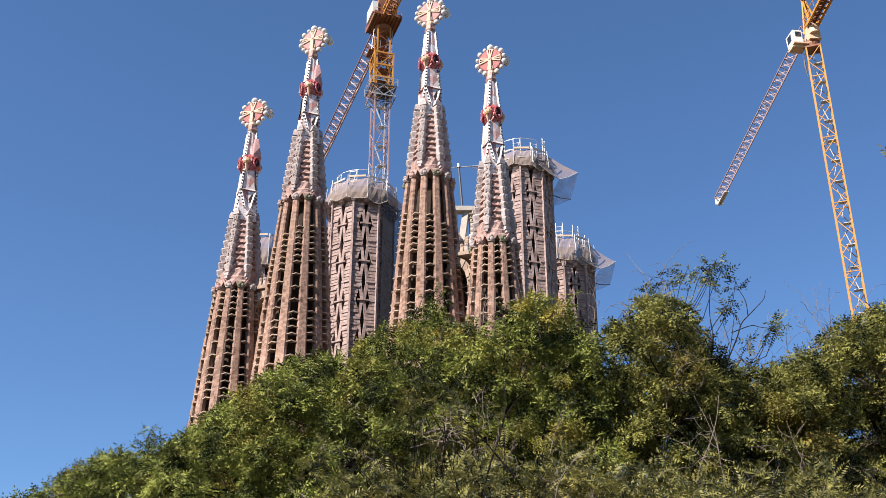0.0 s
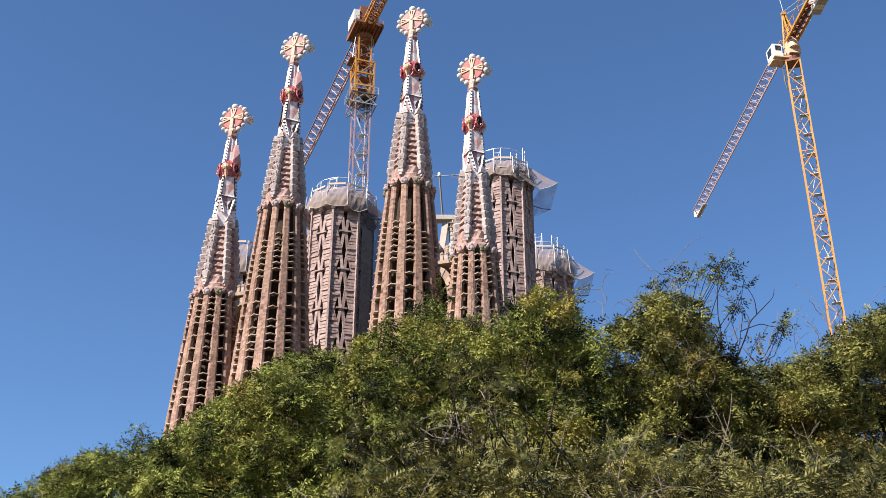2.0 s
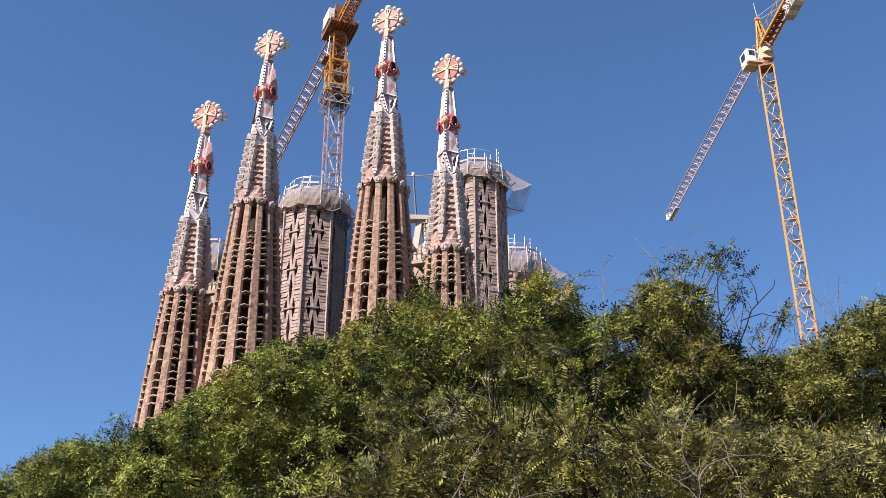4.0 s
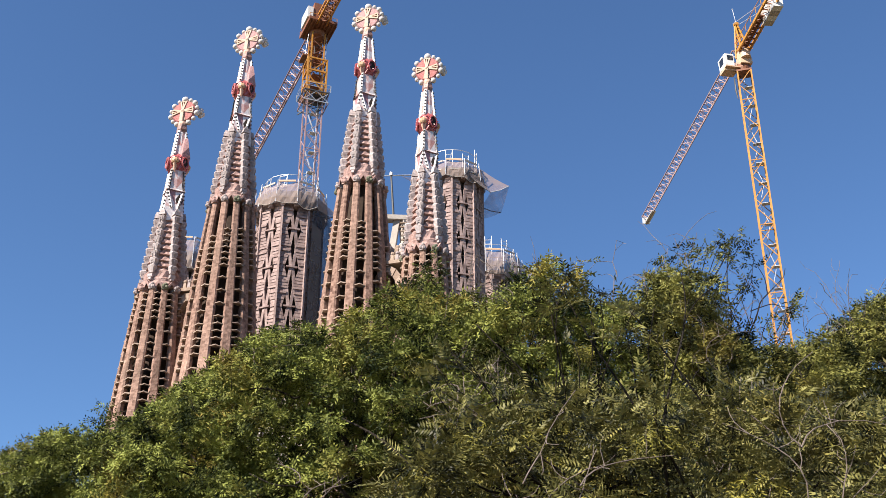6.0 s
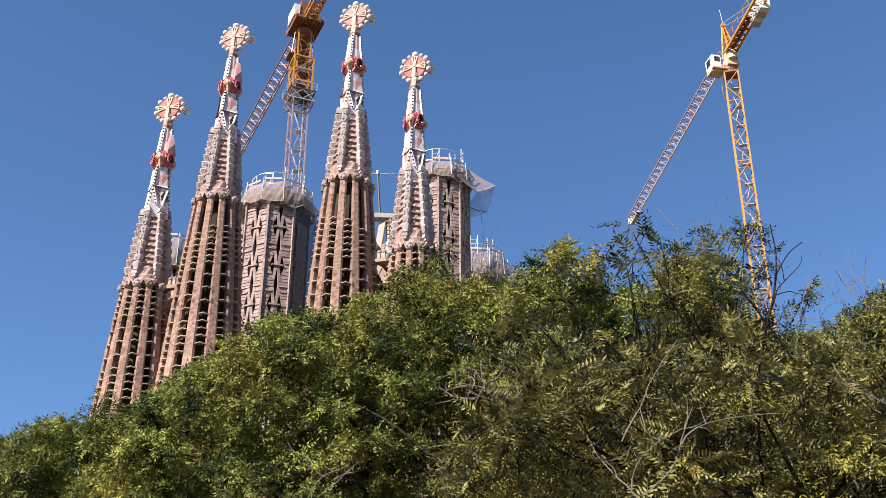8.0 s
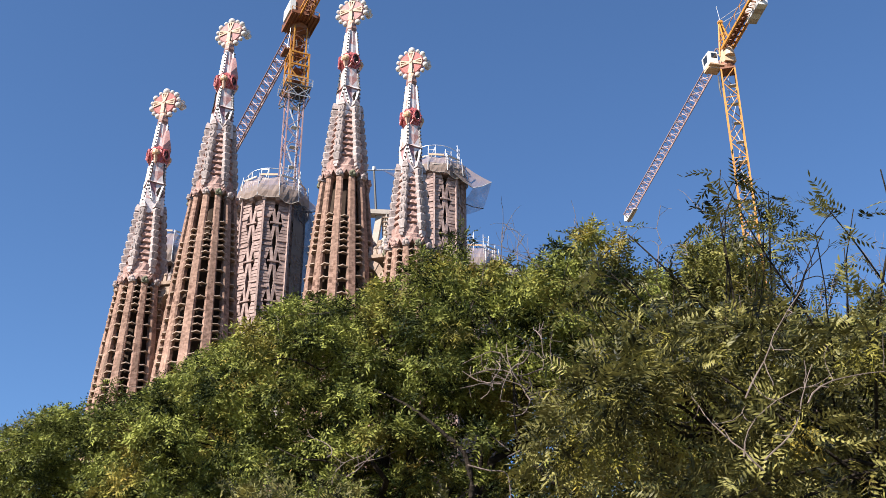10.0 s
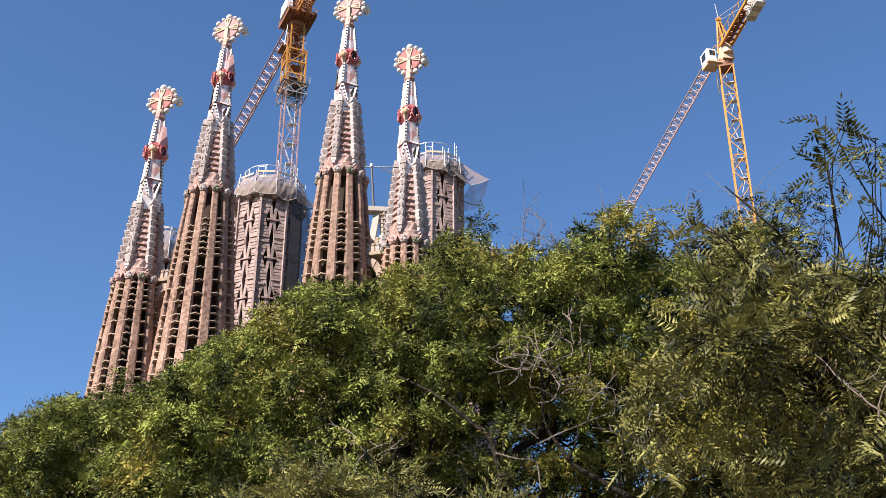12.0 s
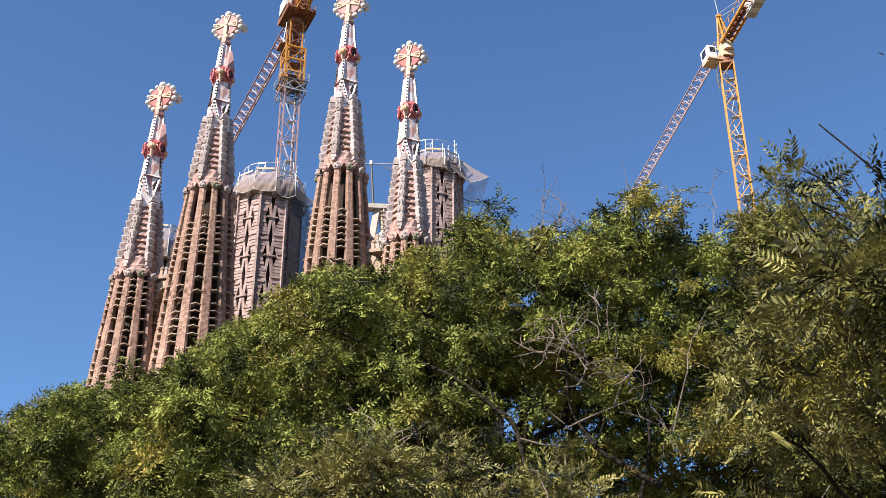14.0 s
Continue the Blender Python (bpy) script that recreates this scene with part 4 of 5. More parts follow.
def build_crane_right():
    root = thing("tower_crane", pose(58.1, 141.1, 0), "yellow lattice tower crane with a faded red jib", "crane", "tower cranes")
    legs, br = lattice((0, 0, 0), (0, 0, 105.3), 2.1, 2.1, 19, 0.22, 0.11, 4)
    turn = spin(-20)
    mast = part("mast", Shape().mesh("mast", YELLOW), root, turn)
    for s in legs:
        part("leg", s.mesh("leg", YELLOW), mast)
    part("bracing", br.mesh("bracing", YELLOW), mast)
    s = Shape()
    for i in range(30):
        s.box((0.35, 0.1, 3.5 * i + 1), (1.2, 0.9, 0.08))
        s.beam((0.5 * (-1) ** i, 0.2, 3.5 * i + 1), (-0.5 * (-1) ** i, 0.2, 3.5 * i + 4.4), 0.36, 0.08)
    part("ladder_run", s.mesh("ladder_run", STEEL), mast)
    s = Shape()
    s.box((0, 0, 105.3), (2.35, 2.35, 0.3), spin(-20).to_3x3())
    s.lathe([(1.0, 105.4), (1.15, 106.0), (1.15, 106.6)], 16)
    part("slewing_ring", s.mesh("slewing_ring", RUST), root)
    s = Shape()
    s.box((0.15, -0.2, 107.9), (1.9, 2.4, 2.9), top=0.8)
    s.tube([(0.1, -1.35, 107.4), (0.1, -1.35, 108.8)], [0.8, 0.7], 10)
    part("turret", s.mesh("turret", TAN), root)
    head = pose(0, 0, 0, 0, 0, 1.0)
    cab = part("cab", Shape().mesh("cab", CABWHITE), root, head @ pose(-2.55, 0.2, 107.2, 0, 0, 6))
    s = Shape()
    s.add([(-0.75, -1.0, -1.1), (0.75, -1.0, -1.1), (0.75, 1.2, -1.1), (-0.75, 1.2, -1.1), (-0.75, -1.0, 1.2), (0.75, -1.0, 1.2), (0.75, 1.5, 1.2), (-0.75, 1.5, 1.2)],
          [(3, 2, 1, 0), (4, 5, 6, 7), (0, 1, 5, 4), (1, 2, 6, 5), (2, 3, 7, 6), (3, 0, 4, 7)])
    part("cab_shell", s.mesh("cab_shell", CABWHITE), cab)
    for c_, size_, tilt_ in (((-0.76, 0.35, 0.25), (0.06, 1.3, 1.3), 0), ((0.1, -1.01, 0.45), (0.95, 0.06, 0.9), 0), ((0, 1.4, 0.2), (1.2, 0.1, 1.7), -8)):
        s = Shape()
        s.box(c_, size_, Euler((radians(tilt_), 0, 0)).to_matrix())
        part("cab_window", s.mesh("cab_window", GLASS), cab)
    s = Shape()
    s.box((1.0, -0.4, -1.25), (3.6, 1.6, 0.22))
    s.box((0.3, 0.3, -1.5), (2.2, 1.8, 0.35))
    part("cab_platform", s.mesh("cab_platform", TAN), cab)
    # head frame
    s = Shape()
    for sx in (-0.7, 0.7):
        s.beam((sx, 0.6, 108.6), (-0.15 + sx * 0.25, 0.1, 115.0), 0.24)
        s.beam((sx, -1.8, 108.6), (-0.15 + sx * 0.25, 0.0, 115.0), 0.2)
        for i in range(1, 5):
            z = 108.6 + 1.28 * i
            u = i / 5
            s.beam((sx * (1 - 0.75 * u), 0.6 - 0.5 * u, z), (sx * (1 - 0.75 * u), -1.8 + 1.8 * u, z), 0.13)
    for i in range(1, 5):
        u = i / 5
        s.beam((-0.7 + 0.5 * u, 0.6 - 0.5 * u, 108.6 + 6.4 * u), (0.7 - 0.6 * u, 0.6 - 0.5 * u, 108.6 + 6.4 * u), 0.12)
    s.box((-0.15, 0.05, 115.1), (0.7, 0.6, 0.5))
    part("head_frame", s.mesh("head_frame", YELLOW), root, head)
    s = Shape()
    s.tube([(-0.1, 0.05, 115.2), (-0.4, 0.0, 118.0)], [0.05, 0.04], 5)
    s.ball((-0.4, 0, 118.1), 0.14)
    part("mast_light", s.mesh("mast_light", STEEL), root, head)
    # jib away from the viewer, counter-jib towards the viewer
    jib = part("jib", Shape().mesh("jib", REDJIB), root, head)
    legs, br = lattice((0, 1.2, 109.8), (0, 58.6, 109.8), 1.7, -1.7, 26, 0.15, 0.08, 3)
    for s in legs:
        part("chord", s.mesh("chord", REDJIB), jib)
    part("bracing", br.mesh("bracing", REDJIB), jib)
    s = Shape()
    s.box((0, 55.5, 109.0), (0.9, 5.5, 0.12))
    s.box((0, 58.5, 109.8), (1.5, 0.3, 1.5))
    part("tip_plate", s.mesh("tip_plate", CABWHITE), jib, None, "white tip plate")
    for y in (12, 22, 31, 40):
        s = Shape()
        s.beam((-0.75, y, 109.1), (-1.5, y, 109.9), 0.09)
        part("lamp_bracket", s.mesh("lamp_bracket", STEEL), jib)
    cj = part("counter_jib", Shape().mesh("counter_jib", YELLOW), root, head)
    s = Shape()
    for sx in (-0.85, 0.85):
        s = Shape()
        s.beam((sx, -1, 109.0), (sx, -14.2, 109.0), 0.3, 0.45)
        part("side_beam", s.mesh("side_beam", YELLOW), cj)
    s = Shape()
    for i in range(9):
        s.beam((-0.85, -1.5 - 1.4 * i, 109.0), (0.85, -1.5 - 1.4 * i, 109.0), 0.16)
        s.beam((-0.85, -1.5 - 1.4 * i, 109.0), (0.85, -2.9 - 1.4 * i, 109.0), 0.1)
    s.box((0, -5.5, 109.25), (0.9, 8, 0.06))
    part("deck", s.mesh("deck", RUST), cj)
    s = Shape()
    for sx in (-1.3, 1.3):
        s.beam((sx, -1, 110.2), (sx, -13, 110.2), 0.08)
        for i in range(6):
            s.beam((sx, -1.5 - 2.2 * i, 109.1), (sx, -1.5 - 2.2 * i, 110.2), 0.07)
    part("hand_rail", s.mesh("hand_rail", YELLOW), cj)
    for i in range(4):
        s = Shape()
        s.box((1.0, -9.2 - 1.2 * i, 109.6), (1.5, 1.15, 3.0))
        part("counterweight", s.mesh("counterweight", CABWHITE if i % 2 else CONCRETE), cj)
    s = Shape()
    for sx in (-0.5, 0.5):
        s.tube([(sx - 0.15, 0, 115.1), (sx * 1.7, -12.5, 109.4)], [0.05, 0.05], 5)
    part("stay_rope", s.mesh("stay_rope", STEEL), root, head)
    s = Shape()
    s.tube([(-1.9, -0.4, 104.0), (-1.9, -0.4, 101.6), (-1.75, -0.4, 100.0)], [0.08, 0.16, 0.06], 6)
    s.beam((-1.0, -0.3, 104.2), (-1.95, -0.4, 104.0), 0.08)
    part("hook_rope", s.mesh("hook_rope", DARKSTEEL), root)
    return root


def build_crane_left():
    root = thing("tower_crane", pose(-14.0, 206, 0), "pale rose lattice crane with yellow climbing frame", "crane", "tower cranes")
    turn = spin(17)
    mast = part("mast", Shape().mesh("mast", PALEMAST), root, turn)
    legs, br = lattice((0, 0, 0), (0, 0, 141), 3.4, 3.4, 20, 0.26, 0.12, 4)
    for s in legs:
        part("leg", s.mesh("leg", PALEMAST), mast)
    part("bracing", br.mesh("bracing", PALEMAST), mast)
    s = Shape()
    for i in range(28):
        s.box((0.6, 0.3, 5 * i + 2), (1.7, 1.4, 0.1))
        s.beam((0.9 * (-1) ** i, 0.5, 5 * i + 2), (-0.9 * (-1) ** i, 0.5, 5 * i + 7), 0.5, 0.1)
        s.tube([(0.9, -0.6, 5 * i), (0.9, -0.6, 5 * i + 5)], [0.08, 0.08], 5)
    part("ladder_run", s.mesh("ladder_run", STEEL), mast)
    top = part("upper_mast", Shape().mesh("upper_mast", YELLOW), root, turn)
    legs, br = lattice((0, 0, 141), (0, 0, 158), 2.9, 2.9, 4, 0.28, 0.14, 4)
    for s in legs:
        part("leg", s.mesh("leg", YELLOW), top)
    part("bracing", br.mesh("bracing", RUST), top)
    cage = part("climbing_frame", Shape().mesh("climbing_frame", YELLOW), root, turn, "yellow climbing frame")
    legs, br = lattice((0, 0, 141), (0, 0, 150.5), 4.3, 4.3, 1, 0.34, 0.2, 4)
    for s in legs:
        part("post", s.mesh("post", YELLOW), cage)
    part("bracing", br.mesh("bracing", YELLOW), cage)
    for zz in (143.8, 147.0, 150.3):
        s = Shape()
        for a, b in (((-2.15, -2.15), (2.15, -2.15)), ((2.15, -2.15), (2.15, 2.15)), ((2.15, 2.15), (-2.15, 2.15)), ((-2.15, 2.15), (-2.15, -2.15))):
            s.beam((*a, zz), (*b, zz), 0.34)
        part("ring_beam", s.mesh("ring_beam", YELLOW), cage)
    s = Shape()
    ring = ((-2.8, -2.8), (2.8, -2.8), (2.8, 2.8), (-2.8, 2.8))
    for k in range(4):
        s.beam((*ring[k], 141.2), (*ring[(k + 1) % 4], 141.2), 0.26)
    s.box((0.9, 0.4, 141.1), (2.6, 4.6, 0.1))
    for i in range(12):
        s.beam((-2.7 + 0.49 * i, -2.8, 140.95), (-2.7 + 0.49 * i, 2.8, 140.95), 0.16, 0.3)
    part("platform", s.mesh("platform", DARKSTEEL), cage, None, "dark working platform")
    # hanging trusses under the platform
    for k in range(4):
        (x0, y0), (x1, y1) = ring[k], ring[(k + 1) % 4]
        s = Shape()
        s.beam((x0, y0, 138.6), (x1, y1, 138.6), 0.16)
        for u in (0.0, 0.5):
            p = [(x0 + (x1 - x0) * v, y0 + (y1 - y0) * v) for v in (u, u + 0.5)]
            s.beam((*p[0], 141.1), (*p[1], 138.6), 0.11)
            s.beam((*p[1], 141.1), (*p[0], 138.6), 0.11)
        part("hanging_truss", s.mesh("hanging_truss", PALEMAST if k % 2 else STEEL), cage)
    # decks, rams and ladders inside the climbing frame
    rnd = random.Random(8)
    for zz in (143.6, 146.9, 150.6, 152.6, 154.2, 155.6):
        s = Shape()
        s.box((rnd.uniform(-0.4, 0.4), 0.3, zz), (2.3, 2.5, 0.14))
        part("deck", s.mesh("deck", RUST), top)
    for k in range(34):
        s = Shape()
        p = Vector((rnd.uniform(-1.7, 1.7), rnd.uniform(-1.7, 1.7), rnd.uniform(141.8, 155.0)))
        s.beam(p, p + Vector((rnd.uniform(-1.0, 1.0), rnd.uniform(-0.6, 0.6), rnd.uniform(1.0, 2.4))), 0.16)
        part("ram", s.mesh("ram", RUST if k % 3 else DARKSTEEL), cage)
    s = Shape()
    for sx, sy in ((-1, -1), (1, -1), (1, 1), (-1, 1)):
        s.beam((sx * 3.1, sy * 3.1, 141.2), (sx * 3.1, sy * 3.1, 143.0), 0.1)
    for zz in (142.1, 143.0):
        for a, b in (((-3.1, -3.1), (3.1, -3.1)), ((3.1, -3.1), (3.1, 3.1)), ((3.1, 3.1), (-3.1, 3.1)), ((-3.1, 3.1), (-3.1, -3.1))):
            s.beam((*a, zz), (*b, zz), 0.08)
    part("guard_rail", s.mesh("guard_rail", STEEL), cage)
    rnd = random.Random(3)
    for i in range(22):
        s = Shape()
        p = Vector((rnd.uniform(-2, 2), rnd.uniform(-2, 2), rnd.uniform(136.8, 140.6)))
        s.beam(p, p + Vector((rnd.uniform(-1.4, 1.4), rnd.uniform(-1.4, 1.4), rnd.uniform(-1.2, 1.2))), 0.2)
        part("jack", s.mesh("jack", DARKSTEEL), cage)
    head = spin(18.9)
    s = Shape()
    s.box((0, -0.5, 159.5), (6.6, 8.0, 0.7))
    part("slewing_platform", s.mesh("slewing_platform", RUST), root, head, "rust brown slewing platform")
    joist = Shape()
    joist.beam((0, -4.4, 158.95), (0, 3.4, 158.95), 0.2, 0.4)
    joist = joist.mesh("joist", RUST)
    for i in range(9):
        part("joist", joist, root, head @ Matrix.Translation((-3.2 + 0.8 * i, 0, 0)))
    hs = Shape()
    hs.box((0, -0.5, 162.05), (4.2, 6.4, 4.8))
    house = part("machinery_house", hs.mesh("machinery_house", RUST), root, head)
    for sx in (-1, 1):
        for k in range(4):
            s = Shape()
            s.box((sx * 2.16, -3.1 + 1.7 * k, 161.6), (0.12, 1.1, 2.6))
            part("panel", s.mesh("panel", RUST), house)
    s = Shape()
    s.box((0.4, -1.2, 164.75), (2.2, 2.8, 0.7))
    part("roof_box", s.mesh("roof_box", RUST), house)
    s = Shape()
    for k, (x, y) in enumerate(((-3.2, -4.4), (3.2, -4.4), (3.2, 3.4), (-3.2, 3.4))):
        s.beam((x, y, 159.6), (x, y, 160.8), 0.1)
        x1, y1 = ((3.2, -4.4), (3.2, 3.4), (-3.2, 3.4), (-3.2, -4.4))[k]
        s.beam((x, y, 160.8), (x1, y1, 160.8), 0.08)
    part("guard_rail", s.mesh("guard_rail", YELLOW), root, head)
    s = Shape()
    s.lathe([(1.5, 157.8), (1.9, 158.6), (1.9, 159.2)], 16)
    part("slewing_ring", s.mesh("slewing_ring", RUST), root)
    s = Shape()
    s.box((-3.0, -1.4, 161.4), (1.3, 5.0, 3.0))
    part("cab", s.mesh("cab", CABWHITE), root, head)
    jib = part("jib", Shape().mesh("jib", REDJIB), root, head)
    legs, br = lattice((0, 3.0, 158.6), (0, 70, 158.6), 3.0, -2.7, 20, 0.24, 0.13, 3)
    for s in legs:
        part("chord", s.mesh("chord", JIBCHORD), jib)
    part("bracing", br.mesh("bracing", PALEMAST), jib)
    s = Shape()
    s.box((0, 9, 157.9), (2.4, 3.5, 0.5))
    part("trolley", s.mesh("trolley", RUST), jib)
    cj = part("counter_jib", Shape().mesh("counter_jib", YELLOW), root, head)
    legs, br = lattice((0, -3, 160.2), (0, -30, 160.2), 2.2, 1.8, 14, 0.34, 0.16, 4)
    for s in legs:
        part("beam", s.mesh("beam", YELLOW), cj)
    part("bracing", br.mesh("bracing", RUST), cj)
    s = Shape()
    s.tube([(-1.9, -1, 158), (-2.4, -1.2, 152)], [0.07, 0.07], 5)
    s.tube([(2.2, 0, 158), (2.2, 0, 143)], [0.06, 0.06], 5)
    part("ropes", s.mesh("ropes", STEEL), root)
    return root


build_crane_right()
build_crane_left()


# ---- trees ----
def leaf_template(leaflets, length, lw, reach, droop, twist=0.9, spread=62):
    """A feather-shaped leaf along +x: leaflets in pairs and one at the end, joined by their stalk. Returns points and quads."""
    v, f = [], []
    turn = random.Random(leaflets)

    def leaflet(at, ang, size):
        o, roll, base = len(v), turn.uniform(-twist, twist), v[at]
        d = np.array([math.cos(ang), math.sin(ang), turn.uniform(-0.6, 0.25) * twist])
        n = np.array([-math.sin(ang) * math.cos(roll), math.cos(ang) * math.cos(roll), math.sin(roll)])
        v.extend([base + d * size * 0.5 + n * size * lw, base + d * size, base + d * size * 0.5 - n * size * lw])
        f.append((at, o, o + 1, o + 2))

    pairs = (leaflets - 1) // 2
    joints = [0.22 + 0.74 * i / pairs for i in range(pairs)] + [1.0]
    while len(joints) % 3 != 1:
        joints.insert(0, joints[0] * 0.6)
    for u in joints:
        v.append(np.array([length * u, 0.0006 * (-1) ** len(v), -droop * length * u * u]))
    for i in range(0, len(joints) - 1, 3):
        f.append((i, i + 1, i + 2, i + 3))
    for i in range(len(joints) - 1 - pairs, len(joints) - 1):
        u = joints[i]
        size = reach * (0.75 + 0.5 * math.sin(math.pi * min(u * 1.05, 1)))
        for sg in (-1, 1):
            leaflet(i, sg * radians(spread - 14 * u), size)
    leaflet(len(joints) - 1, 0.0, reach)
    return np.array(v), np.array(f)


def scatter(name, template, places, mats, root, rng, size=(0.92, 1.32), label=""):
    """Many leaves as one mesh. places: rows of x, y, z, the way the leaf points and the way its face looks."""
    tv, tf = template
    n, k = len(places), len(tv)
    p, d = places[:, :3], places[:, 3:6]
    d = d / np.linalg.norm(d, axis=1, keepdims=True)
    up = places[:, 6:9] + rng.normal(0, 0.38, (n, 3))
    y = np.cross(up, d)
    y /= np.linalg.norm(y, axis=1, keepdims=True)
    z = np.cross(d, y)
    s = rng.uniform(*size, n)[:, None, None]
    bend = rng.normal(0, 0.12, (n, 1))
    t = np.tile(tv, (n, 1, 1)) * s
    t[:, :, 2] += bend * t[:, :, 0] ** 2 * 4
    co = p[:, None] + t[:, :, :1] * d[:, None] + t[:, :, 1:2] * y[:, None] + t[:, :, 2:3] * z[:, None]
    faces = (np.arange(n)[:, None, None] * k + tf[None]).reshape(-1, 4)
    me = bpy.data.meshes.new(name)
    me.vertices.add(n * k)
    me.vertices.foreach_set("co", co.ravel())
    me.loops.add(faces.size)
    me.loops.foreach_set("vertex_index", faces.ravel())
    me.polygons.add(len(faces))
    me.polygons.foreach_set("loop_start", np.arange(len(faces)) * 4)
    me.polygons.foreach_set("loop_total", np.full(len(faces), 4))
    me.materials.append(mats)
    me.update(calc_edges=True)
    return part(name, me, root, None, label, "stuff")


def spray(centres, rng, leaves, radius, out, flat=0.8):
    """Leaves about the ends of twigs: rows for scatter()."""
    rows = []
    for c, o in zip(centres, out):
        n = max(3, int(rng.normal(leaves, leaves * 0.25)))
        d = rng.normal(0, 1, (n, 3))
        d[:, 2] = d[:, 2] * flat + 0.15
        d += o * 0.7
        d /= np.linalg.norm(d, axis=1, keepdims=True)
        p = c + d * rng.uniform(0.0, radius, (n, 1)) * 0.75 * (1, 1, 0.7) + rng.normal(0, radius * 0.25, (n, 3))
        rows.append(np.hstack([p, d + rng.normal(0, 0.35, (n, 3)) + np.array([0, 0, -0.12]), np.tile(o + np.array([0, 0, 0.35]), (n, 1))]))
    return np.vstack(rows)


def limb(s, a, b, r0, r1, rng, sag=0.25, steps=6, k=0, sides=6):
    """A crooked tapering branch."""
    a, b = Vector(a), Vector(b)
    L = (b - a).length
    pts, rad = [], []
    off = Vector((0, 0, 0))
    for i in range(steps + 1):
        u = i / steps
        if 0 < i < steps:
            off = off * 0.6 + Vector(rng.normal(0, 0.035 * L, 3))
        elif i == steps:
            off = Vector((0, 0, 0))
        pts.append(a.lerp(b, u) + off + Vector((0, 0, sag * L * 0.25 * math.sin(math.pi * u))))
        rad.append(r0 + (r1 - r0) * u)
    s.tube(pts, rad, sides, k)
    return pts


def smooth(path, home, steps=5):
    """Points on an easy curve through the given ones."""
    p = [Vector(q) - Vector(home) for q in path]
    p = [p[0] * 2 - p[1]] + p + [p[-1] * 2 - p[-2]]
    out = []
    for a, b, c, d in zip(p, p[1:], p[2:], p[3:]):
        for i in range(steps):
            t = i / steps
            out.append(0.5 * (2 * b + (c - a) * t + (2 * a - 5 * b + 4 * c - d) * t * t + (3 * b - a - 3 * c + d) * t ** 3))
    return out + [p[-2]]


def fbm(p, scale, seed):
    return noise.fractal(Vector(p) * scale + Vector((seed * 7.3, seed * 3.1, 0)), 0.8, 2.1, 3)


MIDLEAF = leaf_template(7, 0.118, 0.19, 0.0445, 0.35, 0.8, 66)
DARKLEAF = leaf_template(5, 0.13, 0.21, 0.055, 0.35, 0.8, 66)
NEARLEAF = leaf_template(15, 0.120, 0.135, 0.027, 0.45, 0.45, 66)
NEARPODS = leaf_template(7, 0.05, 0.13, 0.018, 0.6)
PODS = leaf_template(5, 0.07, 0.08, 0.045, 0.5)


def thicket(s, rng, at, size, count, r0):
    """Bare, curling and forking twigs that rise from one knot."""
    for i in range(count):
        p = Vector(at) + Vector(rng.normal(0, 0.22, 3) * size)
        d = Vector((rng.normal(0, 0.7), rng.normal(0, 0.3), abs(rng.normal(0.5, 0.5)))).normalized()
        curl = Vector((rng.normal(0, 0.55), rng.normal(0, 0.2), rng.normal(0, 0.5)))
        path, n = [p.copy()], 9
        for k in range(n):
            d = (d + curl * 0.5 + Vector(rng.normal(0, 0.12, 3))).normalized()
            p = p + d * size * 0.11
            path.append(p.copy())
        s.tube(path, list(np.linspace(r0, r0 * 0.45, len(path))), 5)
        for j in (3, 5, 7):
            q, e = path[j].copy(), Vector(rng.normal(0, 1, 3)).normalized()
            side = [q.copy()]
            for k in range(4):
                e = (e + Vector((0, 0, 0.22)) + Vector(rng.normal(0, 0.25, 3))).normalized()
                q = q + e * size * 0.08
                side.append(q.copy())
            s.tube(side, list(np.linspace(r0 * 0.6, r0 * 0.35, len(side))), 4)


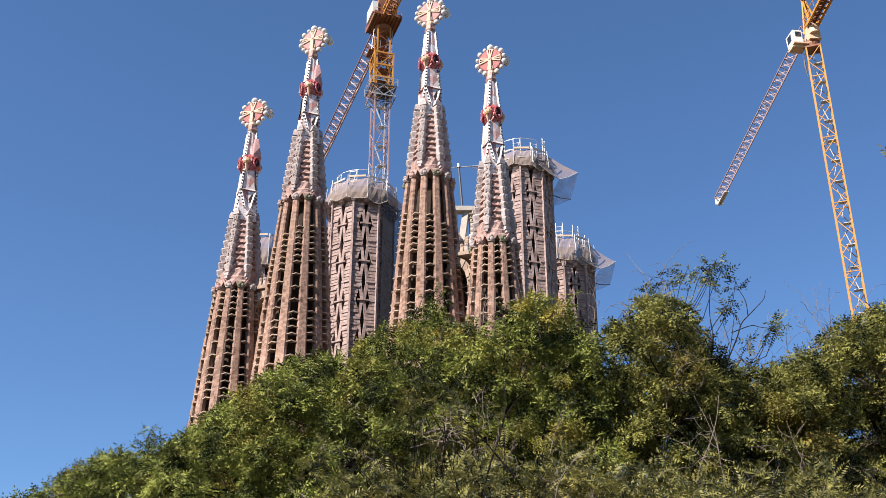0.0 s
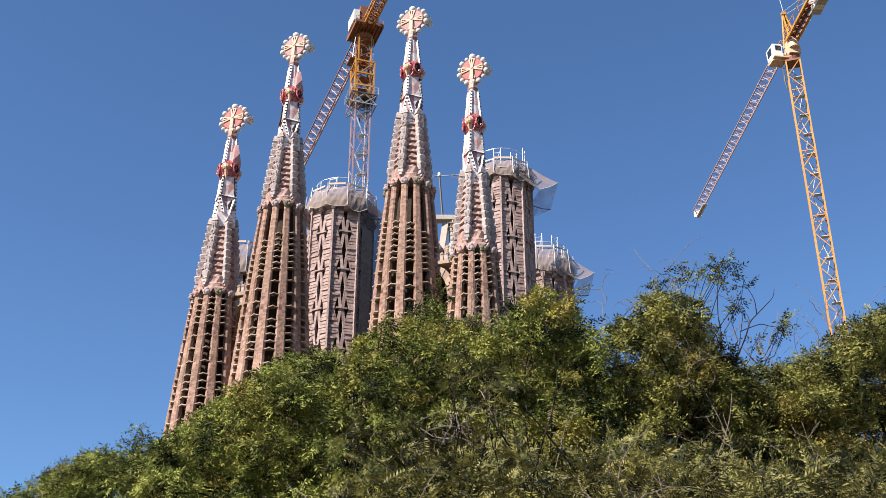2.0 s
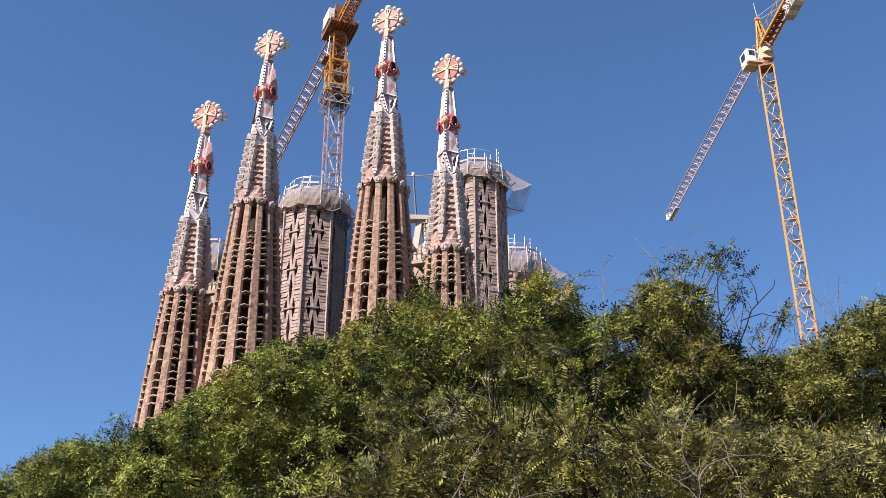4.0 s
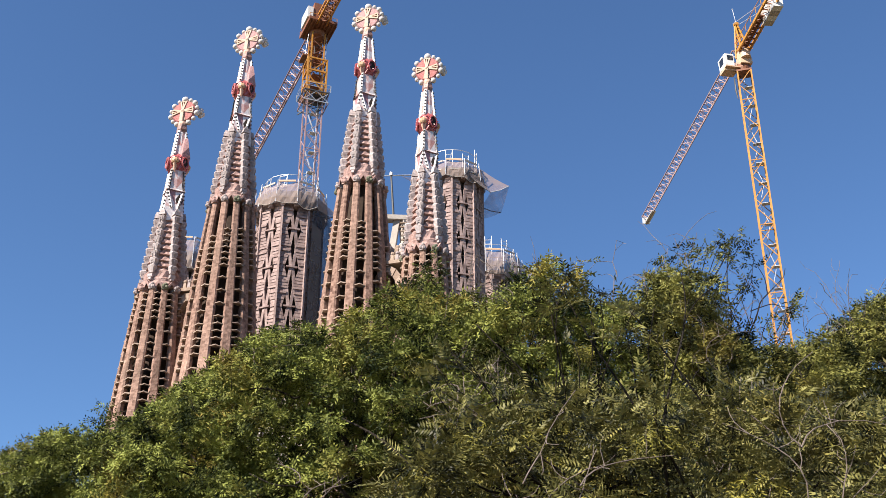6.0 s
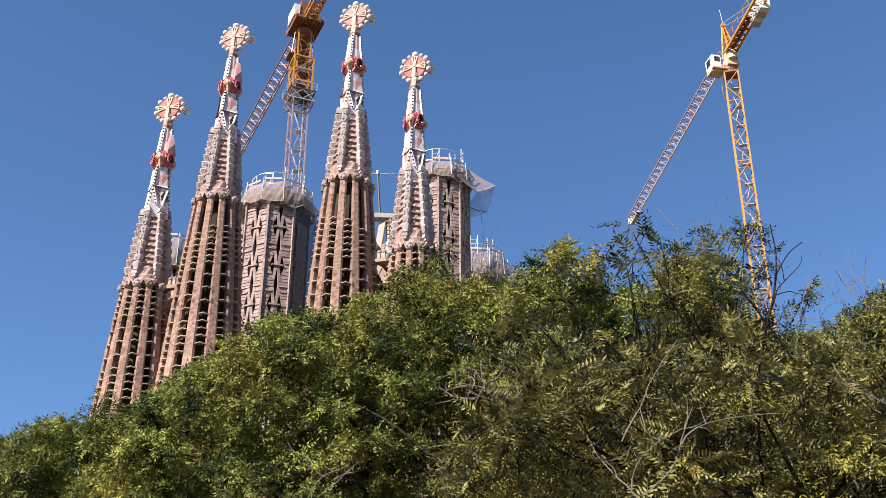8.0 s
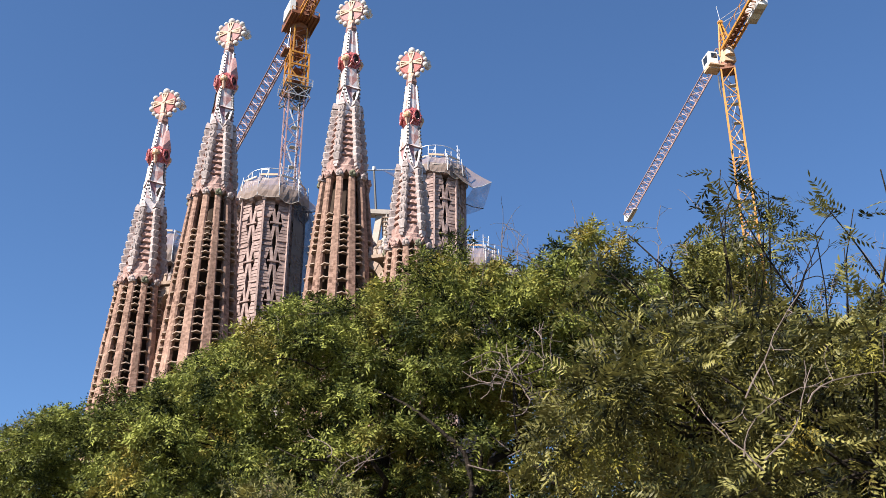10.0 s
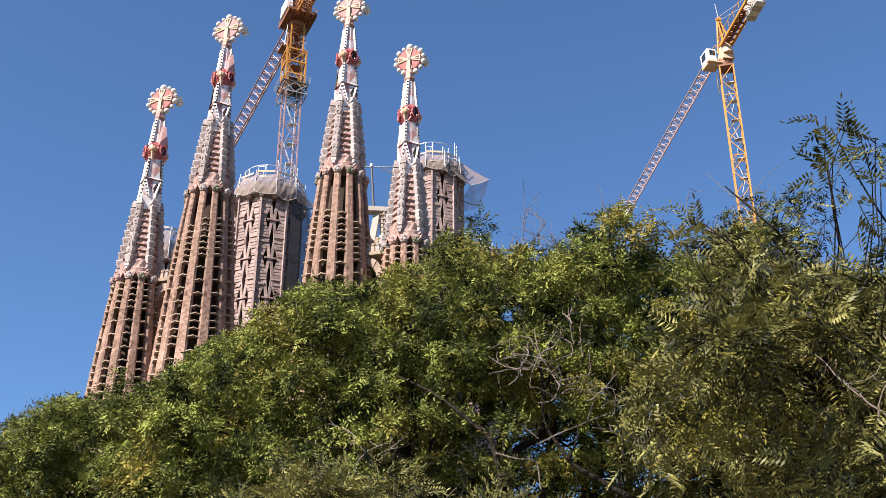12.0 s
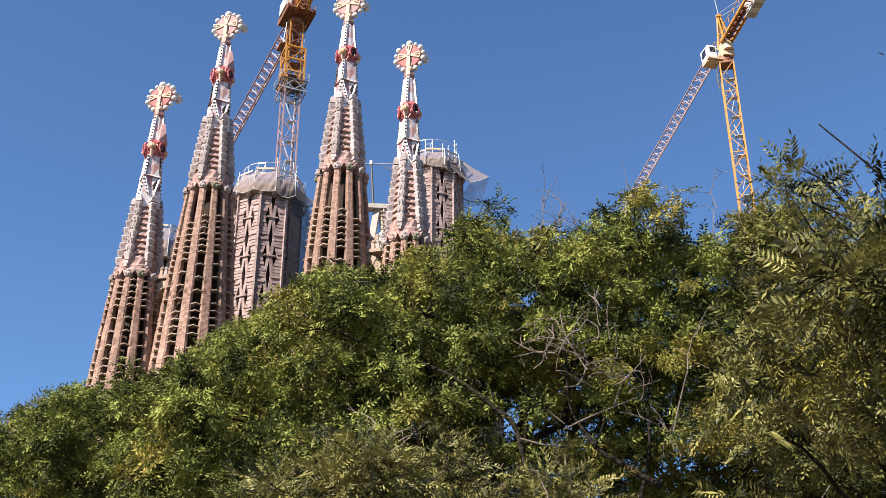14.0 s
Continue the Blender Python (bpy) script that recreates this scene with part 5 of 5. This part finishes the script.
def build_tree(base, trunk_top, crown, y0, y1, floor_z, count, seed, label, sprigs=(), leaf=MIDLEAF, mat=LEAF, leaves=12, reach=0.13, twigs=60, pods=0, trunk_r=0.15, near=False, margin=0.20, pad=0.36, fill=19, bare=(), boughs=(), wands=(), knots_at=(), tufts=(), sparse=None, shallow=1.6, bunches=()):
    """A tree: crooked trunk, limbs, and sprays of feathered leaves under an uneven crown.
    crown: rows of x and the crown's height at its front and back edges; y0, y1: those edges, numbers or functions of x."""
    rng = np.random.default_rng(seed)
    root = thing("tree", pose(base[0], base[1], 0), label, "tree", "park trees")
    home = np.array([base[0], base[1], 0.0])
    xs, hf, hb = np.array(crown).T
    edge = lambda y, x: y(x) if callable(y) else y

    def top_at(x, y):
        a, b = edge(y0, x), edge(y1, x)
        return float(np.interp(x, xs, hf) + (np.interp(x, xs, hb) - np.interp(x, xs, hf)) * min(max((y - a) / (b - a), 0), 1))

    # leafy pads with gaps between them, each fuller on top
    pads, tries = [], 0
    while len(pads) < count and tries < count * 60:
        tries += 1
        x = rng.uniform(xs[0], xs[-1])
        u = rng.beta(1.0, 1.5)
        y = edge(y0, x) + u * (edge(y1, x) - edge(y0, x))
        size = pad * rng.uniform(0.6, 1.25)
        h = top_at(x, y) - 0.45 * size - (0.12 if near else 0.42) * abs(fbm((x, y, 0), 3.0 if near else 1.3, seed))
        low = floor_z(x) if callable(floor_z) else floor_z
        z = h - max(h - low, 0.05) * rng.beta(0.85, shallow)
        p = np.array([x, y, z])
        if sparse and rng.random() < sparse(x, z, u):
            continue
        if any(np.linalg.norm((p - q) * (1, 1, 1.35)) < 0.92 * (size + r) for q, r, _ in pads):
            continue
        pads.append((p, size, u))
    cs, out = [], []
    mid = (xs[0] + xs[-1]) / 2
    for p, size, u in pads:
        k = max(4, int(fill * (size / pad) ** 2))
        d = rng.normal(0, 1, (k, 3))
        d /= np.linalg.norm(d, axis=1, keepdims=True)
        d *= rng.uniform(0.2, 1, (k, 1)) ** 0.45 * size
        d[:, 2] = np.abs(d[:, 2]) * 0.66 - 0.22 * size * rng.random(k)
        for q in d:
            c = p + q
            if c[2] > top_at(c[0], c[1]) - margin or not xs[0] - 0.1 < c[0] < xs[-1] + 0.1:
                continue
            cs.append(c)
            o = q / size + np.array([(p[0] - mid) * 0.1, -0.2 + u * 0.4, 0.35])
            out.append(o / np.linalg.norm(o))
    # feathery shoots that rise out of the crown
    shoots = []
    for p, size, u in pads:
        if top_at(p[0], p[1]) - p[2] < (0.35 if near else 0.85):
            for k in range(2):
                a = p + rng.normal(0, 0.5, 3) * size * (1, 1, 0.2)
                b = a + np.array([rng.normal(0, 0.10), rng.normal(-0.03, 0.08), rng.uniform(0.2, 0.48)]) * (0.4 if near else 1.0)
                b[2] = min(b[2], top_at(b[0], b[1]) + 0.02)
                shoots.append((a, b))
                for v in (0.45, 0.75, 1.0):
                    cs.append(a + (b - a) * v)
                    o = np.array([rng.normal(0, 0.4), -0.4, 0.8])
                    out.append(o / np.linalg.norm(o))
    cs, out = np.array(cs), np.array(out)
    wood, dry = Shape(), Shape()
    foot, top = Vector((0, 0, -0.1)), Vector(trunk_top) - Vector((base[0], base[1], 0))
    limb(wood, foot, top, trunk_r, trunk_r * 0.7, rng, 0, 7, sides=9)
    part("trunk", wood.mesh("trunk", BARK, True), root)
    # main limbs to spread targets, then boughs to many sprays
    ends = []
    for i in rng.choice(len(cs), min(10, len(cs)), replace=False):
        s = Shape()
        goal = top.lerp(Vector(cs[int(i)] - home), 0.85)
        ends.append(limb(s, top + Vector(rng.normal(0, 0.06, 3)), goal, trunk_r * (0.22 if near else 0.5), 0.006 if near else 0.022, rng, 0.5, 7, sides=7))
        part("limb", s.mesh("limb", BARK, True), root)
    s = Shape()
    knots = [p for e in ends for p in e[2:]]
    for i in rng.choice(len(cs), min(twigs, len(cs)), replace=False):
        g = Vector(cs[int(i)] - home)
        a = min(knots, key=lambda q: (q - g).length + 0.6 * max(0, q.z - g.z))
        limb(s, a, g, 0.010 if near else 0.020, 0.003 if near else 0.006, rng, 0.3, 5, sides=5)
    for (x, y, z) in sprigs:
        g = Vector((x, y, z)) - Vector(home)
        a = min(knots, key=lambda q: (q - g).length + 1.5 * max(0, q.z - g.z + 0.4))
        limb(s, a, g + Vector((0, 0, 0.04 if near else 0.08)), 0.004 if near else 0.009, 0.002 if near else 0.004, rng, -0.1, 6, sides=5)
    for a, b in shoots:
        limb(s, Vector(a - home), Vector(b - home), 0.003 if near else 0.006, 0.0015 if near else 0.003, rng, 0.1, 3, sides=4)
    part("bough_wood", s.mesh("bough_wood", BARK, True), root, None, "", "stuff")
    for p0, p1 in bare:
        p0, p1 = Vector(p0) - Vector(home), Vector(p1) - Vector(home)
        q = limb(dry, p0, p1, 0.007, 0.0025, rng, 0.8, 8, sides=5)
        for j in (3, 4, 5, 6):
            r_ = q[j] + Vector(rng.normal(0, 0.2, 3)) + Vector((0, 0, 0.16))
            limb(dry, q[j], r_, 0.004, 0.002, rng, 0.8, 4, sides=4)
    for at, size, n, r0 in knots_at:
        thicket(dry, rng, Vector(at) - Vector(home), size, n, r0)
    # long bare wands and dark boughs that stand out before the leaves
    for path, r0, r1 in wands:
        q = smooth(path, home)
        dry.tube(q, list(np.linspace(r0, r1, len(q))), 5)
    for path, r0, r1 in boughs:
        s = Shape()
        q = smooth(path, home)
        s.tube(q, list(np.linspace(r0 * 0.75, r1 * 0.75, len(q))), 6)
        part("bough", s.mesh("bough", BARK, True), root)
    k_ = 0.45 if near else 1.0
    for i in range(twigs // 2):
        c = Vector(cs[int(rng.integers(len(cs)))] - home)
        a = c + (Vector(rng.normal(0, 0.25, 3)) - Vector((0, 0, 0.35))) * k_
        q = limb(dry, a, c + Vector(rng.normal(0, 0.12, 3)) + Vector((0, -0.06, 0.16)) * k_, 0.008 * k_, 0.003 * k_, rng, 0.2, 5, sides=4)
        limb(dry, q[3], q[3] + Vector(rng.normal(0, 0.22, 3)) * k_, 0.006 * k_, 0.003 * k_, rng, 0.2, 3, sides=4)
    part("dry_twig_wood", dry.mesh("dry_twig_wood", TWIG), root, None, "pale dry twigs", "stuff")
    rows = spray(cs - home, rng, leaves, reach, out * (0.4 if near else 1.0))
    if sprigs:
        tips = np.array(sprigs)[:, :3] - home
        rows = np.vstack([rows, spray(tips, rng, 6 if near else 13, 0.05 if near else 0.15, tips * 0 + np.array([0, 0, 0.4]))])
    if len(tufts):
        tips = np.array(tufts) - home
        rows = np.vstack([rows, spray(tips, rng, 6, 0.05, tips * 0 + np.array([-0.3, 0, 0.2]))])
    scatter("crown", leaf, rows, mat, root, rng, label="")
    if pods:
        at = [i for i in range(len(cs)) if fbm(cs[i], 0.9, seed + 9) > 0.12]
        at = rng.choice(at, min(pods, len(at)), replace=False) if at else []
        if len(at):
            r = spray(cs[at] - home, rng, 22, 0.09 if near else 0.2, out[at] * 0 + np.array([0, 0, -1.0]), 0.4)
            r[:, 5] -= 2.2
            if bunches:
                tips = np.array(bunches) - home
                more = spray(tips, rng, 50, 0.15 if near else 0.2, tips * 0 + np.array([0, 0, -1.0]), 0.8)
                more[:, 5] -= 2.2
                r = np.vstack([r, more])
            scatter("hanging_fruit", NEARPODS if near else PODS, r, POD, root, rng, label="hanging strings of yellow-green pods")
    return root


LEFT = [(-7.5, 5.0, 6.3), (-7.0, 5.4, 6.9), (-6.6, 5.66, 7.2), (-6.2, 5.8, 7.4), (-5.8, 6.2, 7.45), (-5.0, 6.32, 7.5), (-4.6, 6.35, 7.8), (-4.2, 6.65, 8.2), (-3.8, 6.9, 8.6), (-3.0, 7.4, 8.9)]
MIDDLE = [(-4.4, 5.3, 6.8), (-4.0, 5.45, 7.1), (-3.6, 5.75, 7.5), (-2.8, 6.25, 7.9), (-2.4, 6.55, 8.1), (-1.6, 6.6, 8.1), (-0.8, 6.9, 8.3), (-0.4, 7.0, 8.6), (0.0, 6.7, 8.8), (0.4, 6.9, 8.4), (0.8, 7.1, 8.2), (1.2, 7.4, 8.5), (1.6, 7.35, 8.7), (1.95, 6.8, 8.5), (2.15, 6.4, 7.4)]
RIGHT = [(2.45, 6.9, 7.6), (2.6, 7.35, 8.2), (3.0, 7.45, 8.55), (3.3, 7.2, 8.75), (3.45, 6.8, 8.6), (3.6, 6.45, 8.5), (3.9, 6.25, 8.1), (4.2, 6.3, 7.7), (4.5, 6.4, 7.3), (5.0, 6.5, 7.0)]
FAR = [(4.6, 6.5, 7.0), (5.0, 6.8, 7.4), (5.4, 7.1, 7.9), (5.8, 7.5, 8.0), (6.2, 7.6, 8.3), (6.6, 7.8, 8.55), (7.0, 8.0, 8.8), (7.6, 7.9, 8.6)]
BACK = [(-2.2, 5.8, 6.2), (-1.2, 6.6, 7.2), (-0.5, 7.0, 7.9), (0.0, 7.5, 8.6), (0.5, 7.0, 8.2), (1.2, 7.0, 7.8), (2.0, 7.2, 7.8), (3.2, 7.2, 7.6), (4.6, 7.0, 7.4), (6.0, 7.2, 7.4), (7.5, 7.0, 7.2)]
NEARTOP = [(-0.78, 2.75, 2.8), (-0.65, 2.9, 3.2), (-0.5, 2.96, 3.4), (0.0, 3.0, 3.45), (0.6, 3.0, 3.45), (1.2, 3.02, 3.42), (2.0, 2.98, 3.4), (2.9, 2.9, 3.3)]
LOWTOP = [(-2.5, 2.65, 2.75), (-2.1, 2.8, 2.92), (-1.6, 2.85, 2.98), (-1.2, 2.8, 2.9), (-0.9, 2.6, 2.7)]
build_tree((-5.6, 19.6), (-5.5, 19.4, 3.6), LEFT, 17.3, 20.7, 4.8, 175, 11, "broad park tree with small yellowing feathered leaves",
           sparse=lambda x, z, u: 0.45 if x > -4.6 and z < 6.4 else 0.0, sprigs=((-5.07, 18.6, 7.18), (-5.0, 18.6, 7.05), (-5.15, 18.6, 7.0), (-4.95, 18.6, 6.9)))
build_tree((-0.8, 16.2), (-0.75, 15.6, 3.4), MIDDLE, lambda x: 13.3 + 0.35 * max(0, -x), lambda x: 16.7 + 0.35 * max(0, -x), 4.2, 290, 12, "tall park tree with dense olive feathered leaves",
           sprigs=((-0.08, 15.5, 8.42), (-0.02, 15.4, 8.3), (-0.15, 15.4, 8.2), (1.8, 15.0, 8.05), (1.1, 13.3, 7.42), (1.05, 13.3, 7.3), (1.68, 13.6, 7.5), (1.6, 13.6, 7.35)), pods=60,
           sparse=lambda x, z, u: (0.92 if u < 0.6 else 0.75) if -0.6 < x < 1.9 and z < 5.75 - 0.25 * abs(x - 0.5) else (0.5 if -3.7 < x < -2.0 and z < 5.5 else 0.0),
           bare=(((0.35, 15.0, 7.6), (0.55, 15.0, 8.35)), ((0.5, 15.0, 7.5), (0.75, 15.0, 8.2)), ((1.3, 13.5, 6.9), (1.0, 13.4, 7.6)), ((2.0, 13.6, 6.6), (2.2, 13.6, 7.9)), ((1.1, 12.9, 4.6), (1.6, 12.8, 5.7))),
           knots_at=(((0.2, 12.95, 5.55), 0.5, 8, 0.0075), ((0.28, 12.95, 5.2), 0.45, 7, 0.0075), ((0.55, 13.0, 5.65), 0.45, 4, 0.006), ((-0.15, 13.05, 5.35), 0.4, 3, 0.006), ((0.75, 13.05, 5.0), 0.45, 4, 0.006), ((1.3, 13.4, 4.5), 0.5, 4, 0.006), ((-1.6, 13.8, 4.6), 0.5, 4, 0.007), ((0.75, 14.2, 7.3), 0.7, 5, 0.005)),
           boughs=((((-1.25, 13.9, 5.60), (-0.86, 13.7, 5.34), (-0.5, 13.6, 5.02), (-0.27, 13.6, 4.77), (-0.24, 13.7, 4.20), (-0.6, 15.0, 3.4)), 0.014, 0.055),
                   (((0.24, 13.5, 5.6), (0.28, 13.6, 5.06), (0.42, 13.6, 4.79), (0.57, 13.6, 4.59), (0.78, 13.6, 4.47), (1.15, 13.6, 4.25)), 0.010, 0.050),
                   (((0.0, 13.6, 6.4), (0.22, 13.6, 5.9), (0.30, 13.6, 5.3)), 0.007, 0.014), (((0.62, 13.5, 4.95), (0.55, 13.5, 4.75), (0.5, 13.6, 4.62)), 0.008, 0.016),
                   (((1.35, 13.9, 5.9), (1.2, 13.9, 5.3), (1.18, 14.0, 4.7), (1.0, 14.1, 4.0)), 0.012, 0.036),
                   (((0.5, 14.9, 6.6), (0.62, 14.8, 5.6), (0.55, 14.9, 4.8), (0.2, 15.2, 3.8)), 0.02, 0.06), (((-0.2, 15.2, 6.6), (0.1, 15.1, 5.7), (0.0, 15.2, 4.6), (-0.4, 15.4, 3.8)), 0.02, 0.06),
                   (((-2.3, 14.2, 5.0), (-2.0, 14.1, 4.85), (-1.7, 14.1, 4.82), (-1.4, 14.1, 4.6)), 0.009, 0.016),
                   (((0.9, 13.4, 7.0), (0.8, 13.5, 6.6), (0.95, 13.6, 6.1), (1.0, 13.7, 5.6)), 0.006, 0.016)),
           wands=((((-0.29, 13.3, 4.61), (-0.08, 13.3, 4.56), (0.11, 13.3, 4.53), (0.15, 13.3, 4.26)), 0.010, 0.006), (((-0.11, 13.3, 5.08), (-0.04, 13.3, 4.93), (0.15, 13.3, 4.77)), 0.008, 0.007),
                  (((0.13, 13.3, 4.71), (0.36, 13.3, 4.83), (0.63, 13.3, 4.95), (0.9, 13.3, 5.07)), 0.009, 0.005), (((0.66, 13.3, 4.97), (0.74, 13.3, 5.2), (0.77, 13.3, 5.4)), 0.008, 0.005),
                  (((0.04, 13.3, 5.97), (0.06, 13.3, 5.82), (0.25, 13.3, 5.6), (0.54, 13.3, 5.69)), 0.006, 0.008), (((0.38, 13.3, 5.58), (0.41, 13.3, 5.42), (0.32, 13.3, 5.19), (0.16, 13.3, 5.14)), 0.008, 0.006)),
           bunches=((0.62, 13.2, 5.38), (0.7, 13.2, 5.3), (1.25, 13.2, 5.5), (1.5, 13.2, 6.3), (-0.4, 13.4, 6.1)))
build_tree((3.5, 15.4), (3.5, 15.2, 4.2), RIGHT, 13.4, 16.2, 4.3, 150, 13, "park tree with olive leaves and bare twigs above",
           sprigs=((3.89, 14.6, 8.50), (4.04, 14.6, 8.55), (3.94, 14.6, 8.39), (4.10, 14.6, 8.37), (3.81, 14.6, 8.35), (3.95, 14.7, 8.28), (3.59, 14.6, 8.38), (4.27, 14.6, 8.17), (4.98, 15.2, 7.80),
                   (4.90, 15.2, 7.70), (4.75, 14.6, 7.60), (4.18, 14.6, 7.87), (4.38, 14.6, 7.30), (4.14, 14.6, 7.78), (3.22, 14.6, 8.25), (2.97, 14.6, 8.16), (3.34, 14.6, 8.21)), pods=50, mat=LEAFDULL,
           boughs=((((3.76, 14.6, 6.95), (3.85, 14.6, 7.38), (3.84, 14.6, 7.72), (3.88, 14.6, 8.12), (3.94, 14.6, 8.35)), 0.016, 0.006), (((3.70, 14.6, 7.29), (3.89, 14.6, 7.59), (4.10, 14.6, 7.86), (4.15, 14.6, 7.99)), 0.011, 0.006),
                   (((4.0, 14.6, 7.0), (4.19, 14.6, 7.38), (4.28, 14.6, 7.60), (4.40, 14.6, 7.73), (4.53, 14.6, 7.86), (4.65, 14.6, 7.99), (4.69, 14.6, 8.12)), 0.016, 0.005),
                   (((4.12, 14.6, 7.46), (4.41, 14.6, 7.57), (4.53, 14.6, 7.55), (4.67, 14.6, 7.53)), 0.010, 0.006), (((4.39, 14.6, 7.73), (4.38, 14.6, 7.95), (4.30, 14.6, 8.15)), 0.010, 0.005)),
           bare=(((2.7, 14.2, 7.0), (2.45, 14.2, 7.75)), ((3.2, 14.1, 7.2), (3.0, 14.0, 8.2)), ((3.1, 14.1, 7.3), (3.3, 14.0, 8.3)), ((2.9, 14.1, 7.4), (2.75, 14.0, 8.1))),
           knots_at=(((3.3, 13.3, 4.9), 1.0, 7, 0.006), ((4.3, 13.3, 4.9), 0.9, 7, 0.006), ((3.1, 13.4, 6.3), 0.9, 6, 0.005), ((4.3, 14.4, 7.2), 0.8, 6, 0.005)),
           wands=((((2.93, 13, 4.6), (3.1, 13, 5.1), (3.25, 13, 5.4), (3.36, 13, 5.7), (3.42, 13, 6.0)), 0.0075, 0.0035), (((3.63, 13, 4.92), (3.82, 13, 5.05), (3.99, 13, 5.2)), 0.0055, 0.003),
                  (((4.21, 13, 4.6), (4.28, 13, 5.0), (4.37, 13, 5.32)), 0.0062, 0.003)))
build_tree((6.9, 16.4), (6.9, 16.0, 4.0), FAR, 14.2, 17.4, 4.35, 160, 14, "park tree with greyish olive leaves and dry twigs on top",
           sprigs=((6.1, 15.3, 7.9), (6.6, 15.3, 7.9)), mat=LEAFDULL,
           bare=(((5.7, 15.2, 7.0), (5.43, 15.2, 8.2)), ((5.9, 15.2, 7.1), (5.71, 15.2, 8.18)), ((5.05, 15.2, 6.6), (5.16, 15.2, 7.6)), ((6.3, 15.2, 7.2), (6.2, 15.2, 8.2)), ((5.5, 15.2, 7.0), (5.3, 15.2, 7.9))),
           knots_at=(((5.4, 14.2, 5.2), 0.9, 6, 0.006), ((5.6, 15.0, 7.3), 0.8, 6, 0.004)))
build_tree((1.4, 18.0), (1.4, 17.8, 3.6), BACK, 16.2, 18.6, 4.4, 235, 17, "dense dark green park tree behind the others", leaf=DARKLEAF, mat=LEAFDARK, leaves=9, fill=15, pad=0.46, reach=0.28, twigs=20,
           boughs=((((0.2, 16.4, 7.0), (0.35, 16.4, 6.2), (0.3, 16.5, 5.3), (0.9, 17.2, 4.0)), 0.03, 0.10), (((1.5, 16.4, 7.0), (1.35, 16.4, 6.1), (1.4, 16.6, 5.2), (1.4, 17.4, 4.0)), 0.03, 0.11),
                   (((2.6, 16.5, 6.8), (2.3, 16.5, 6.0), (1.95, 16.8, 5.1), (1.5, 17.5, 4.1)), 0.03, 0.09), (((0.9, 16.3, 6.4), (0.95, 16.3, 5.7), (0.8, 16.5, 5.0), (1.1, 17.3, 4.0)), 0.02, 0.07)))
build_tree((1.9, 7.0), (1.7, 6.7, 2.3), NEARTOP, 5.7, 6.8, lambda x: float(np.interp(x, [-0.9, 0.1, 0.8], [2.42, 2.25, 2.0])), 115, 15, "small tree with slender grey-olive feathered leaves",
           sprigs=((-0.17, 5.98, 3.76), (-0.11, 5.98, 3.70), (-0.16, 6.0, 3.60), (-0.03, 6.02, 3.70), (0.05, 6.06, 3.72), (-0.2, 5.98, 3.56), (0.0, 6.0, 3.5), (-0.1, 6.0, 3.42),
                   (-0.55, 6.15, 3.35), (-0.66, 6.12, 3.35), (-0.42, 6.18, 3.37), (-0.62, 6.15, 3.38), (-0.47, 6.2, 3.36), (-0.34, 6.2, 3.36), (-0.72, 6.1, 3.32), (-0.75, 6.0, 3.2), (0.1, 5.65, 3.42), (0.02, 5.6, 3.30), (0.2, 5.7, 3.45), (-0.35, 6.15, 3.34), (0.35, 6.1, 3.5)),
           tufts=((2.43, 5.0, 4.60), (2.45, 5.0, 4.52)),
           leaf=NEARLEAF, mat=LEAFNEAR, leaves=12, reach=0.14, twigs=90, pods=60, trunk_r=0.1, near=True, bunches=((-0.51, 5.85, 2.94), (-0.77, 5.85, 2.62), (-0.41, 5.85, 2.93), (-0.57, 5.8, 2.66), (0.1, 5.6, 2.9), (0.5, 5.6, 2.7), (0.3, 5.6, 2.5)), margin=0.05, pad=0.2, fill=8, shallow=1.2, sparse=lambda x, z, u: 0.65 if x < 0.1 and z < 2.55 else 0.0,
           knots_at=(((0.7, 5.4, 2.6), 0.5, 6, 0.003), ((-0.3, 5.5, 2.6), 0.4, 5, 0.003)),
           boughs=((((0.9, 6.5, 2.3), (0.3, 6.3, 2.85), (-0.1, 6.25, 3.2), (-0.33, 6.15, 3.38), (-0.52, 6.15, 3.58)), 0.010, 0.0035), (((0.45, 6.3, 2.8), (0.2, 6.15, 3.2), (-0.02, 6.05, 3.5), (-0.16, 5.98, 3.75)), 0.009, 0.003),
                   (((0.8, 6.2, 2.5), (0.5, 5.9, 3.0), (0.25, 5.75, 3.3), (0.08, 5.65, 3.45)), 0.009, 0.003), (((0.3, 6.0, 2.5), (-0.1, 5.9, 2.75), (-0.45, 5.9, 3.0), (-0.7, 6.0, 3.2)), 0.009, 0.003),
                   (((0.35, 6.2, 2.5), (0.2, 5.75, 2.9), (0.24, 5.7, 3.15), (0.31, 5.7, 3.36), (0.34, 5.7, 3.52), (0.33, 5.69, 3.66)), 0.009, 0.0035), (((0.32, 5.7, 3.42), (0.39, 5.7, 3.53), (0.46, 5.7, 3.59)), 0.004, 0.0025),
                   (((3.0, 6.6, 2.4), (3.05, 5.9, 3.2), (2.9, 5.3, 4.1), (2.6, 5.0, 4.5), (2.44, 5.0, 4.58)), 0.016, 0.004)))
build_tree((-1.7, 8.8), (-1.7, 8.6, 1.9), LOWTOP, 7.7, 8.7, 2.2, 26, 16, "low shrub with slender grey-olive feathered leaves",
           leaf=NEARLEAF, mat=LEAFNEAR, leaves=17, reach=0.17, twigs=30, trunk_r=0.06, near=True, margin=0.05, pad=0.2, fill=8)
